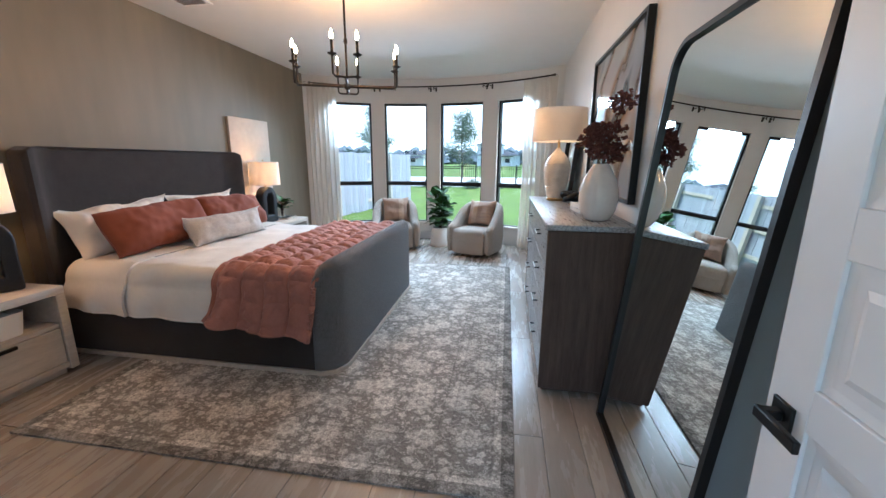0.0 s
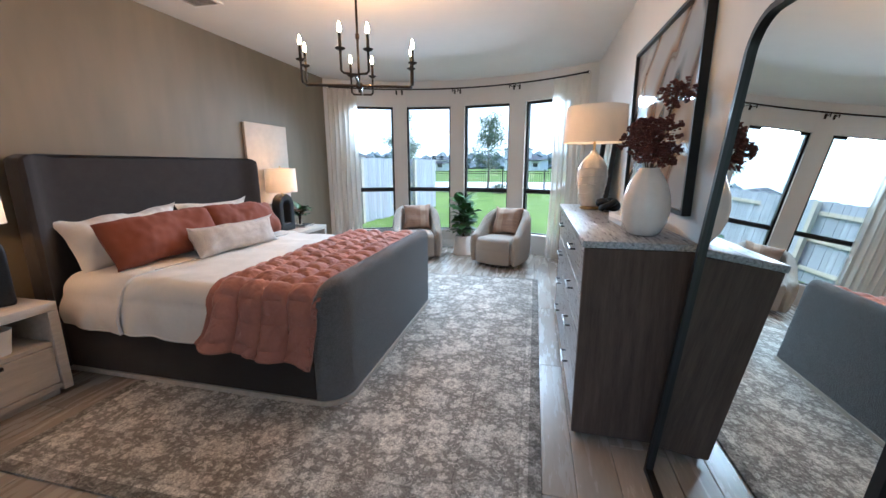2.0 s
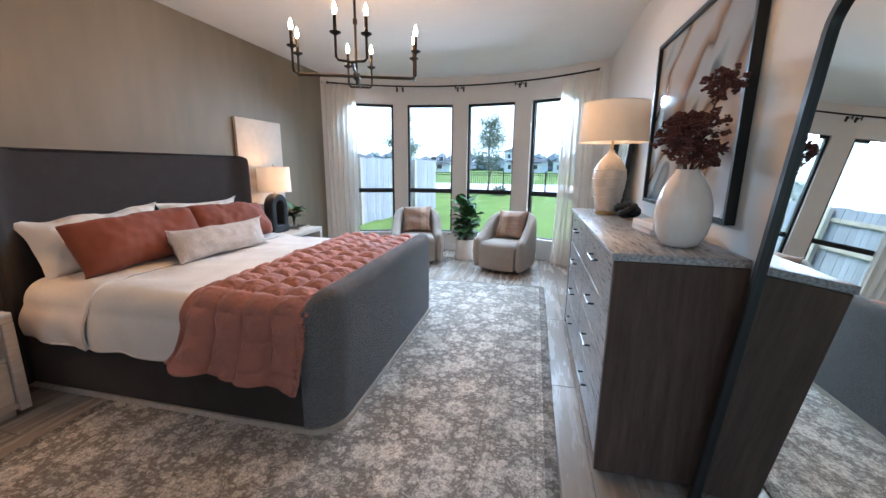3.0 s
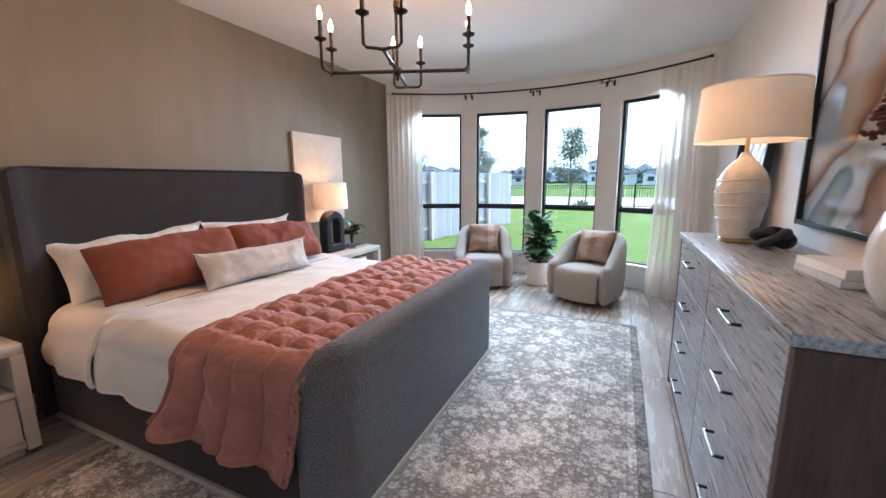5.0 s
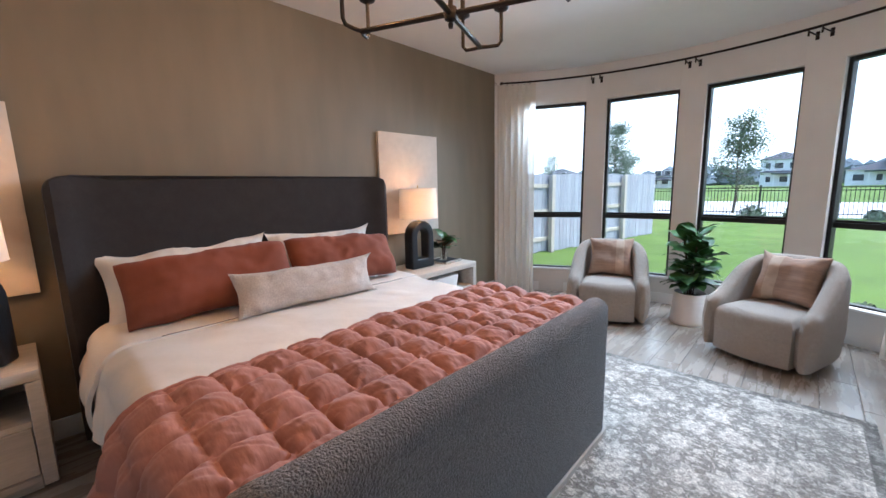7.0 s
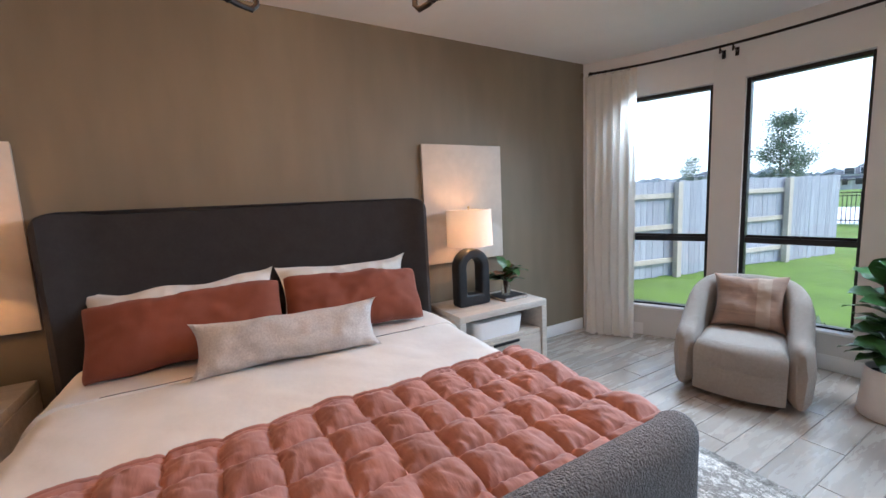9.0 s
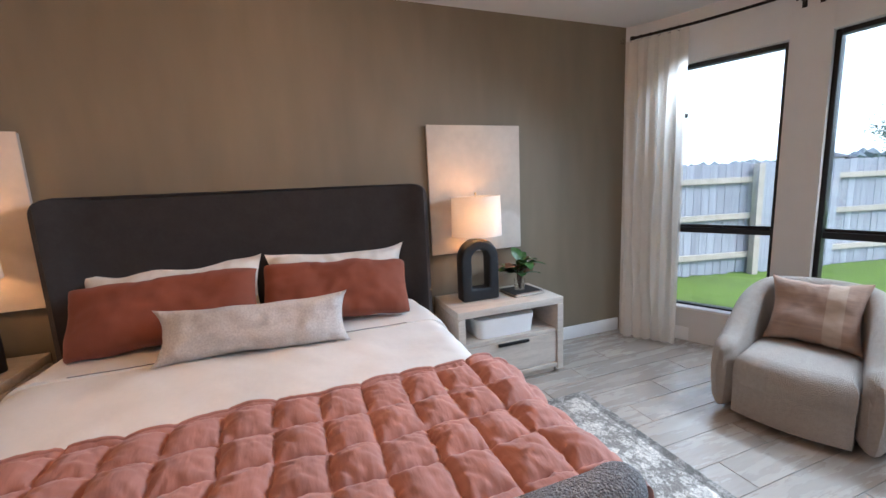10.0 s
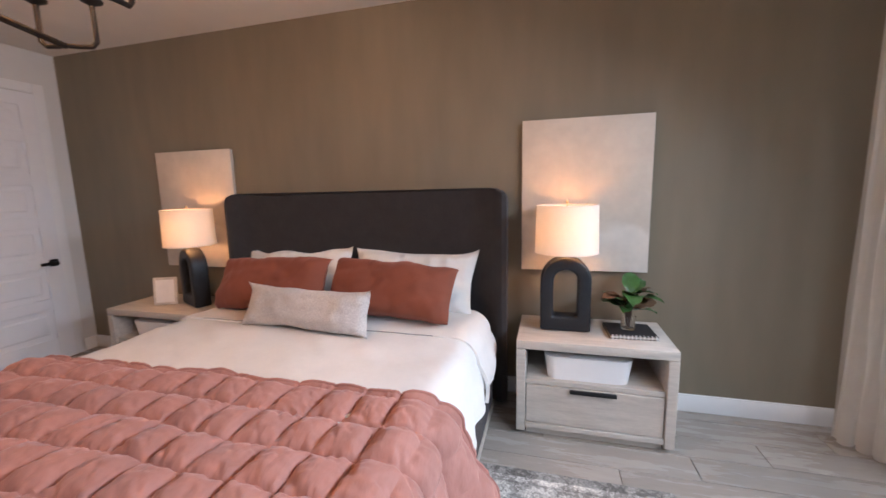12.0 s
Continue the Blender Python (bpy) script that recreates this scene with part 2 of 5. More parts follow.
def sheet(f, nu, nv, thick=0.0, bm=None):
    """A surface f(u, v) -> (x, y, z) for u, v in 0..1, given a thickness downwards along its normals."""
    b = bmesh.new()
    P = np.array([[f(i / nu, j / nv) for j in range(nv + 1)] for i in range(nu + 1)])
    top = [[b.verts.new(P[i, j]) for j in range(nv + 1)] for i in range(nu + 1)]
    for i in range(nu):
        for j in range(nv):
            b.faces.new((top[i][j], top[i + 1][j], top[i + 1][j + 1], top[i][j + 1]))
    if thick:
        du = np.gradient(P, axis=0)
        dv = np.gradient(P, axis=1)
        n = np.cross(du, dv)
        n /= np.linalg.norm(n, axis=2, keepdims=True) + 1e-9
        Q = P - n * thick
        low = [[b.verts.new(Q[i, j]) for j in range(nv + 1)] for i in range(nu + 1)]
        for i in range(nu):
            for j in range(nv):
                b.faces.new((low[i][j], low[i][j + 1], low[i + 1][j + 1], low[i + 1][j]))
        for i in range(nu):
            b.faces.new((top[i][0], low[i][0], low[i + 1][0], top[i + 1][0]))
            b.faces.new((top[i][nv], top[i + 1][nv], low[i + 1][nv], low[i][nv]))
        for j in range(nv):
            b.faces.new((top[0][j], top[0][j + 1], low[0][j + 1], low[0][j]))
            b.faces.new((top[nu][j], low[nu][j], low[nu][j + 1], top[nu][j + 1]))
    return merge(bm, b)


def prism(outline, z0, z1, bev=0.0, seg=3, bm=None):
    """An outline in x, y raised from z0 to z1, its upper and lower rims rounded."""
    b = bmesh.new()
    lo = [b.verts.new((x, y, z0)) for x, y in outline]
    hi = [b.verts.new((x, y, z1)) for x, y in outline]
    n = len(outline)
    b.faces.new(list(reversed(lo)))
    b.faces.new(hi)
    for i in range(n):
        b.faces.new((lo[i], lo[(i + 1) % n], hi[(i + 1) % n], hi[i]))
    if bev:
        rim = [e for e in b.edges if abs(e.verts[0].co.z - e.verts[1].co.z) < 1e-6 and (abs(e.verts[0].co.z - z1) < 1e-6)]
        bmesh.ops.bevel(b, geom=rim, offset=bev, segments=seg, profile=0.5, affect='EDGES')
    return merge(bm, b)


def round_rect(x0, x1, y0, y1, r, n=6):
    pts = []
    for cx, cy, a0 in ((x1 - r, y1 - r, 0), (x0 + r, y1 - r, 90), (x0 + r, y0 + r, 180), (x1 - r, y0 + r, 270)):
        for k in range(n + 1):
            a = radians(a0 + 90 * k / n)
            pts.append((cx + r * math.cos(a), cy + r * math.sin(a)))
    return pts


def pillow(w, h, t, seed=0, n=44, crease=0.006, pinch=0.10, flange=0.0, flop=0.0):
    """A stuffed cushion in the x, z plane, centred, its corners drawn out and its seam thin."""
    b = bmesh.new()
    sides = []
    for s in (1, -1):
        grid = []
        for i in range(n + 1):
            row = []
            for j in range(n + 1):
                u, v = 2 * i / n - 1, 2 * j / n - 1
                bow_x = 1 - pinch * abs(u) ** 3 * (1 - v * v) * 0.9
                bow_z = 1 - pinch * abs(v) ** 3 * (1 - u * u) * 0.9
                uu, vv = min(1.0, abs(u) / (1 - flange)), min(1.0, abs(v) / (1 - flange * w / h))
                fat = max(0.02, ((1 - uu ** 4.4) * (1 - vv ** 4.0)) ** 0.52) if max(abs(u), abs(v)) < 1 else 0.0
                q = Vector((u * 3 + seed * 7, v * 3 * h / w - seed * 3, s * 2))
                d = noise.noise(q) * crease * 1.2 + noise.noise(q * 2.7) * crease * 0.8
                y = s * (t / 2) * fat + d * fat * s + 0.022 * noise.noise(Vector((u * 1.6 + seed, v * 1.6, 9)))
                tuft = noise.noise(Vector((u * 13 + seed, v * 2, s * 3)))
                y += s * crease * 1.6 * tuft * fat ** 0.5 * abs(v) ** 3
                pull = noise.noise(Vector((u * 3 + seed, v * 6, s * 5)))
                y += s * crease * 0.4 * pull * fat ** 0.5 * abs(u) ** 6
                sag = 0.023 * h / 0.45 * noise.noise(Vector((u * 2.4 + seed * 5, v * 1.2, 2))) * abs(v)
                ear = (u * v) ** 8
                y -= flop * 0.05 * ear * (1 if (u > 0) == (v > 0) else 0.4)
                row.append(b.verts.new((u * (w / 2 * bow_x + 0.012 * flop * ear), y, v * (h / 2 * bow_z + 0.012 * flop * ear) + sag)))
            grid.append(row)
        sides.append(grid)
        for i in range(n):
            for j in range(n):
                f4 = (grid[i][j], grid[i + 1][j], grid[i + 1][j + 1], grid[i][j + 1])
                b.faces.new(f4 if s < 0 else tuple(reversed(f4)))
    bmesh.ops.remove_doubles(b, verts=list(b.verts), dist=1e-5)
    return b


def soft_prism(outline, z0, z1, r, dome=0.012, seg=7):
    """An outline raised from z0 to z1, with a wide round upper rim and a slightly domed top."""
    b = bmesh.new()
    n = len(outline)
    cx, cy = sum(p[0] for p in outline) / n, sum(p[1] for p in outline) / n

    def ring(inset, z):
        out = []
        for x, y in outline:
            d = math.hypot(x - cx, y - cy)
            k = max(0.0, d - inset) / d
            out.append(b.verts.new((cx + (x - cx) * k, cy + (y - cy) * k, z)))
        return out
    rings = [ring(0.012, z0), ring(0, z0 + 0.02), ring(0, z1 - r)]
    for q in range(1, seg + 1):
        a = math.pi / 2 * q / seg
        rings.append(ring(r * (1 - math.cos(a)), z1 - r + r * math.sin(a)))
    for k in (0.35, 0.7):
        rings.append(ring(r + k * 0.3, z1 + dome * k))
    for p, q in zip(rings, rings[1:]):
        for i in range(n):
            b.faces.new((p[i], p[(i + 1) % n], q[(i + 1) % n], q[i]))
    b.faces.new(list(reversed(rings[0])))
    b.faces.new(rings[-1])
    bmesh.ops.remove_doubles(b, verts=list(b.verts), dist=1e-5)
    return b


# ---- structure ----
XL, XR, YN, ZC = -3.43, 0.79, 0.19, 2.835
ROD_R, ROD_Z, ROD_A0, ROD_A1 = 3.22, 2.672, -35.6, 38.3
BX, BY, RI, RF, RO = -1.37, 3.74, 3.42, 3.50, 3.66
W_Z0, W_Z1, W_MID = 0.30, 2.43, 1.02
WINDOWS = [(-30.4, -18.0), (-14.1, -1.4), (2.7, 15.6), (20.1, 32.5)]


def on_arc(r, deg):
    return BX + r * math.sin(radians(deg)), BY + r * math.cos(radians(deg))


def arc_block(a0, a1, r0, r1, z0, z1, step=2.0, bm=None):
    n = max(1, int(math.ceil((a1 - a0) / step)))
    pts = [on_arc(r1, a0 + (a1 - a0) * i / n) for i in range(n + 1)] + [on_arc(r0, a1 - (a1 - a0) * i / n) for i in range(n + 1)]
    return prism(list(reversed(pts)), z0, z1, bm=bm)


A0, A1 = -37.05, 39.85
bay = thing("wall_bay", (0, 0, 0), "white painted curved bay wall with tall window openings", "wall", kind="structure")
edges = [A0]
for a, b_ in WINDOWS:
    edges += [a, b_]
edges.append(A1)
for k in range(len(edges) - 1):
    a, b_ = edges[k], edges[k + 1]
    if k % 2 == 0:
        part("pier", arc_block(a, b_, RI, RO, 0, ZC), M_WALL, bay)
    else:
        part("spandrel", arc_block(a, b_, RI, RO, 0, W_Z0, step=20), M_WALL, bay)
        part("lintel", arc_block(a, b_, RI, RO, W_Z1, ZC, step=20), M_WALL, bay)


def wall(name, x0, x1, y0, y1, z0, z1, m, label):
    return solo(name, box(x0, x1, y0, y1, z0, z1), m, (0, 0, 0), label, "wall", kind="structure", smooth=False)


wall("wall_west", XL - 0.15, XL, -1.6, 6.62, 0, ZC, M_GREY, "grey-brown textured accent wall behind the bed")
wall("wall_east", XR, XR + 0.15, -1.6, 6.55, 0, ZC, M_WALL, "plain white painted wall behind the dresser")
wall("wall_south", XL, -0.62, YN - 0.14, YN, 0, ZC, M_WALL, "white painted wall with a closed door")
wall("wall_south_header", -0.62, 0.66, YN - 0.14, YN, 2.50, ZC, M_WALL, "white wall above the room's doorway")
wall("wall_south_end", 0.66, XR, YN - 0.14, YN, 0, ZC, M_WALL, "narrow white wall beside the doorway")
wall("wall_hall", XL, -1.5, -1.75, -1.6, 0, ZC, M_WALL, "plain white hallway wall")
wall("wall_hall_end", 0.1, XR, -1.75, -1.6, 0, ZC, M_WALL, "plain white hallway wall beside the assumed wide opening")
wall("wall_hall_header", -1.5, 0.1, -1.75, -1.6, 2.3, ZC, M_WALL, "white wall above the assumed hallway opening")
# added area lamp in an unseen, assumed opening; brightens the door and near floor
hall = new("hall_added_light", bpy.data.lights.new("hall_added_light", 'AREA'))
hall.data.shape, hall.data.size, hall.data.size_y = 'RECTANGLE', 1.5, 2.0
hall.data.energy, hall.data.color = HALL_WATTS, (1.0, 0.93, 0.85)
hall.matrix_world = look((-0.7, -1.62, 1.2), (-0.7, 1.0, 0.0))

def room_outline(r, side):
    pts = [(XL - side, -1.7), (XR + side, -1.7)]
    a0 = math.degrees(math.asin((XL - side - BX) / r))
    a1 = math.degrees(math.asin((XR + side - BX) / r))
    return pts + [on_arc(r, a1 + (a0 - a1) * k / 24) for k in range(25)]


solo("floor_base", prism(room_outline(RO - 0.05, 0.1), -0.06, -0.004), M_GROUT, (0, 0, 0), "grout bed under the floor tiles", "floor", kind="structure", smooth=False)
solo("ceiling", prism(room_outline(RO, 0.15), ZC, ZC + 0.12), M_CEIL, (0, 0, 0), "smooth white painted ceiling", "ceiling", kind="structure", smooth=False)


def window(i, a0, a1):
    mid = (a0 + a1) / 2
    x0, y0 = on_arc(RF, a0)
    x1, y1 = on_arc(RF, a1)
    w = math.hypot(x1 - x0, y1 - y0) + 0.004
    e = thing("window_%d" % i, pose((x0 + x1) / 2, (y0 + y1) / 2, 0, rz=-mid), "tall black-framed sash window with two panes", "window", "bay windows", "structure")
    h = w / 2
    fr = bmesh.new()
    t = 0.035
    box(-h, -h + t, -0.02, 0.06, W_Z0, W_Z1, 0.004, 1, fr)
    box(h - t, h, -0.02, 0.06, W_Z0, W_Z1, 0.004, 1, fr)
    box(-h + t, h - t, -0.02, 0.06, W_Z0, W_Z0 + t, 0.004, 1, fr)
    box(-h + t, h - t, -0.02, 0.06, W_Z1 - t, W_Z1, 0.004, 1, fr)
    part("window_frame", fr, M_BLACK, e)
    part("meeting_rail", box(-h + t, h - t, -0.012, 0.02, W_MID - 0.03, W_MID + 0.018, 0.004, 1), M_BLACK, e)
    part("upper_rail", box(-h + t, h - t, 0.022, 0.045, W_MID - 0.005, W_MID + 0.04, 0.004, 1), M_BLACK, e)
    lk = box(-0.035, 0.035, -0.032, -0.0125, W_MID + 0.019, W_MID + 0.034, 0.004, 2)
    box(-0.008, 0.03, -0.045, -0.02, W_MID + 0.034, W_MID + 0.046, 0.003, 1, lk)
    part("sash_lock", lk, M_BLACK, e)
    for nm, za, zb, yy in (("upper_pane", W_MID + 0.04, W_Z1 - t, 0.032), ("lower_pane", W_Z0 + t, W_MID - 0.03, 0.004)):
        g = part(nm, box(-h + t, h - t, yy, yy + 0.004, za, zb), M_GLASS, e, smooth=False)
        g.visible_shadow = False
    s = part("window_sill", box(-h - 0.0, h + 0.0, -0.105, -0.021, W_Z0 + 0.001, W_Z0 + 0.022, 0.004, 2), M_TRIM, e, "white painted sill board")
    # the sky's light, let in at the head of the opening
    m = e.matrix_basis
    lamp = new("sky_light", bpy.data.lights.new("sky_light", 'AREA'))
    lamp.data.shape, lamp.data.size, lamp.data.size_y = 'RECTANGLE', w - 0.32, 0.14
    lamp.data.energy, lamp.data.color = WINDOW_WATTS, (0.80, 0.91, 1.0)
    lamp.matrix_world = look(m @ Vector((0, -0.075, W_Z1 - 0.085)), m @ Vector((0, -1.075, W_Z1 - 0.085 - 0.70)))
    lamp.data.spread = radians(112)


for i, (a, b_) in enumerate(WINDOWS):
    window(i + 1, a, b_)


# ---- the bed and what lies on it ----
def bed():
    e = thing("bed", (-3.40, 3.285, 0.0125), "king bed upholstered in charcoal felt with winged headboard and curved footboard", "bed")
    H = 1.12
    tip = 0.20
    outer = [(tip, -H), (0.10, -H), (0.05, -H + 0.02), (0.012, -H + 0.09), (0.0, -H + 0.16), (0.0, H - 0.16), (0.012, H - 0.09), (0.05, H - 0.02), (0.10, H), (tip, H)]
    inner = [(tip + 0.015, H - 0.03), (tip, H - 0.07), (0.17, H - 0.10), (0.13, H - 0.17), (0.11, H - 0.26), (0.11, -H + 0.26), (0.13, -H + 0.17), (0.17, -H + 0.10), (tip, -H + 0.07), (tip + 0.015, -H + 0.03)]
    b = prism([(x, y + 0.02) for x, y in outer + inner], 0.03, 1.515, 0.022, 4)
    for v in b.verts:
        if v.co.z > 1.2:
            d = min(1.0, max(0.0, abs(v.co.y - 0.02) - (H - 0.11)) / 0.11)
            v.co.z -= 0.075 * (1 - math.sqrt(max(0.0, 1 - d * d)))
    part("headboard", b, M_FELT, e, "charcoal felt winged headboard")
    F, T, th = 1.045, 0.79, 0.135
    # footboard: a round-topped section swept along the foot and round both corners
    line = []
    for k in range(13):
        a = radians(-90 + 90 * k / 12)
        line.append((2.16 + 0.115 * math.cos(a), -F + 0.065 + 0.115 + 0.115 * math.sin(a), math.cos(a), math.sin(a)))
    line = [(2.165, -F + 0.065, 0.0, -1.0)] + line[1:]
    line = line + [(2.275, -0.86 + 1.72 * k / 40, 1.0, 0.0) for k in range(1, 40)] + [(x, -y, nx, -ny) for x, y, nx, ny in reversed(line)]
    b = bmesh.new()
    rings = []
    run = 0.0
    total = sum(math.hypot(p[0] - q[0], p[1] - q[1]) for p, q in zip(line, line[1:]))
    for i, (x, y, nx, ny) in enumerate(line):
        if i:
            run += math.hypot(x - line[i - 1][0], y - line[i - 1][1])
        d = min(run, total - run)
        k = max(0.0, 1 - d / 0.15)
        top = T - 0.13 * (1 - math.sqrt(max(0.0, 1 - k * k)))
        half = th / 2
        sec = [(half, 0.03), (half, 0.3), (half, top - half - 0.02)] + [(half * math.cos(radians(q)), top - half + half * math.sin(radians(q))) for q in range(0, 181, 20)] + [(-half, top - half - 0.02), (-half, 0.3), (-half, 0.03)]
        rings.append([b.verts.new((x + nx * o, y + ny * o, z)) for o, z in sec])
    for p, q in zip(rings, rings[1:]):
        for k in range(len(p) - 1):
            b.faces.new((p[k], q[k], q[k + 1], p[k + 1]))
        b.faces.new((p[-1], q[-1], q[0], p[0]))
    b.faces.new(rings[0])
    b.faces.new(list(reversed(rings[-1])))
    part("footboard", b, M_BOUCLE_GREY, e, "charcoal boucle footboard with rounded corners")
    for s in (-1, 1):
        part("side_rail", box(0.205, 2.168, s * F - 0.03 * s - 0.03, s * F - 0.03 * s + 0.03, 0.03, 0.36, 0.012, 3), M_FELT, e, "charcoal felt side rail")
    part("slat_base", box(0.115, 2.21, -F + 0.062, F - 0.062, 0.20, 0.30, 0.005, 1), M_OAK, e)
    part("plinth", prism(round_rect(0.03, 2.354, -F - 0.008, F + 0.008, 0.17), 0.0, 0.029), M_OAK, e, "pale wooden plinth")
    return e


bed()
BEDX, BEDY = -3.40, 3.285
solo("mattress", prism(round_rect(0.24, 2.20, -0.97, 0.97, 0.09), 0.302, 0.64, 0.05, 4), M_LINEN, (BEDX, BEDY, 0), "white mattress in a pale fitted sheet", "mattress")


def drape(x0, x1, half, top, hem, rnd, puff, wrinkle, seed, flare=0.05, bulge=0.0):
    """A cover laid over the mattress: f(u, v), u along the bed, v across it."""
    fall = top - hem
    total = 2 * half + 2 * fall

    def f(u, v):
        s = (v - 0.5) * total
        x = x0 + (x1 - x0) * u
        a = abs(s)
        sg = 1 if s > 0 else -1
        if a < half - rnd:
            y, z, ny, nz = a, top, 0.0, 1.0
        elif a < half + rnd * 0.57:
            w = (a - (half - rnd)) / (rnd * 1.57) * math.pi / 2
            y, z, ny, nz = half - rnd + rnd * math.sin(w), top - rnd + rnd * math.cos(w), math.sin(w), math.cos(w)
        else:
            d = a - (half + rnd * 0.57)
            t = min(1.0, d / max(fall - rnd * 0.57, 1e-3))
            y, z, ny, nz = half + flare * t + bulge * math.sin(math.pi * t), top - rnd - d, 1.0, 0.1
        q = Vector((x * 2.2 + seed, s * 1.8, seed * 0.7))
        n = noise.noise(q) * wrinkle + noise.noise(q * 3.1) * wrinkle * 0.5
        n += puff(x, s, u, v)
        fold = noise.noise(Vector((x * 1.3 + s * 2.1 + seed, (x - s) * 7.0, seed)))
        n += wrinkle * 0.7 * max(0.0, fold) ** 1.5
        edge = min(1.0, 12 * u, 12 * (1 - u))
        hang = max(0.0, (a - half) / max(fall, 1e-3))
        n += hang * 0.016 * math.sin(x * 17 + 3 * noise.noise(Vector((x * 2, seed, 0))))
        return (x, sg * (y + ny * n), z + nz * n * (0.5 + 0.5 * edge))
    return f


def no_puff(x, s, u, v):
    return 0.0


def wave_hem(f, amount, seed):
    def g(u, v):
        x, y, z = f(u, v)
        a = abs(v - 0.5) * 2
        if a > 0.86:
            z -= (a - 0.86) / 0.14 * (amount * (0.5 + noise.noise(Vector((u * 4, seed, 0 if v < .5 else 3)))) + 0.03 * u)
        return (x, y, z)
    return g


f = wave_hem(drape(0.50, 2.15, 1.035, 0.705, 0.42, 0.13, no_puff, 0.020, 3.0, flare=0.045, bulge=0.02), 0.008, 1)
under_quilt = f


def f(u, v):
    """The duvet, drawn in where the quilt lies over its side."""
    x, y, z = under_quilt(u, v)
    k = max(0.0, abs(v - 0.5) * 2 - 0.7) / 0.3
    m = max(0.0, min(1.0, (x - 1.62) / 0.2))
    return (x, y - (0.06 * k * m if v > 0.5 else -0.06 * k * m), z + 0.22 * k * m - 0.022 * m * (1 - k))


dv = solo("duvet", sheet(f, 90, 150, 0.03), M_LINEN, (BEDX, BEDY, 0), "white linen duvet spread over the bed", "duvet")
for vv in (0.003, 0.997):
    part("hem", tube([f(0.01 + 0.98 * k / 60, vv) for k in range(61)], 0.006, 6), M_LINEN, dv, "stitched white hem")
f = wave_hem(drape(0.26, 0.78, 1.046, 0.716, 0.445, 0.14, no_puff, 0.014, 9.0, flare=0.035, bulge=0.027), 0.008, 2)
ts = solo("top_sheet", sheet(f, 26, 110, 0.02), M_LINEN, (BEDX, BEDY, 0), "crisp white sheet with dark piping folded back under the pillows", "sheet")
part("piping", tube([f(1.0, k / 110) for k in range(22, 89)], 0.0016, 6), M_NAVY, ts, "thin navy piping")


def quilt_puff(x, s, u, v):
    q = Vector((x * 3.0, s * 3.0, 2))
    x2 = x + 0.022 * noise.noise(q)
    s2 = s + 0.022 * noise.noise(q + Vector((7, 3, 1)))
    gx, gs = (x2 - 0.02) / 0.165, (s2 + 0.03) / 0.15
    ax, as_ = abs(math.sin(math.pi * gx)), abs(math.sin(math.pi * gs))
    side = max(0.0, min(1.0, (abs(s) - 0.92) / 0.12))
    as_ = as_ + (1 - as_) * side * 0.3
    p = (ax * as_) ** 0.55 * 0.55 + 0.45 * min(ax, as_) ** 0.42
    cell = noise.noise(Vector((math.floor(gx) * 3.7, math.floor(gs) * 5.3, 1)))
    near = 1 - min(1.0, p * 1.3)
    wr = noise.noise(Vector((x * 20 + 5 * noise.noise(q * 2), s * 38, 4))) * (0.004 + 0.012 * near) * (1 - 0.6 * side)
    wr += noise.noise(Vector((x * 40, s * 16, 8))) * 0.004
    crease = max(0.0, noise.noise(Vector(((x + s) * 9, (x - s) * 30, 6)))) ** 1.5 * 0.012
    return (0.046 + 0.012 * cell) * p * (1 - 0.1 * side) - 0.008 + wr - crease


def quilt_shape(u, v):
    g = drape(1.475, 2.222, 1.075, 0.742, 0.368, 0.16, quilt_puff, 0.022, 5.0, flare=0.085)
    x, y, z = g(u, v)
    x -= 0.10 * (v - 0.5) * (1 - u)
    x += 0.012 * (1 - u) * math.sin(v * 34)
    a = abs(v - 0.5) * 2
    if a > 0.70:
        k = (a - 0.70) / 0.30
        z += k * (0.08 * (1 - u) - 0.02 * u) + 0.045 * k ** 3 * (1 - u) ** 5
        x -= 0.035 * k * (1 - u)
        x = min(x, 2.215 - 0.055 * k)
        fold = math.sin(u * 15 + 2.2 * noise.noise(Vector((u * 3, k, 2)))) * 0.026 * k
        fold += k * (0.03 * (1 - u) - 0.075 * u)
        y += fold * (-1 if v < .5 else 1)
    return (x, y, z)


qo = solo("quilt", sheet(quilt_shape, 140, 400, 0.02), M_QUILT, (BEDX, BEDY, 0), "rust coloured quilted blanket folded across the foot of the bed", "blanket")
part("hem", tube([quilt_shape(0.004, k / 240) for k in range(241)], 0.007, 7), M_QUILT, qo, "stitched rust hem")
for k1 in (0.002, 0.998):
    part("hem", tube([quilt_shape(0.004 + 0.97 * k / 90, k1) for k in range(91)], 0.007, 7), M_QUILT, qo)


def cushion(name, w, h, t, at, m, label, seed, group="", category="pillow", pinch=0.10, crease=0.006, flange=0.0, flop=1.0):
    b = pillow(w, h, t, seed, crease=crease, pinch=pinch, flange=flange, flop=flop)
    return solo(name, b, m, at, label, category, group)


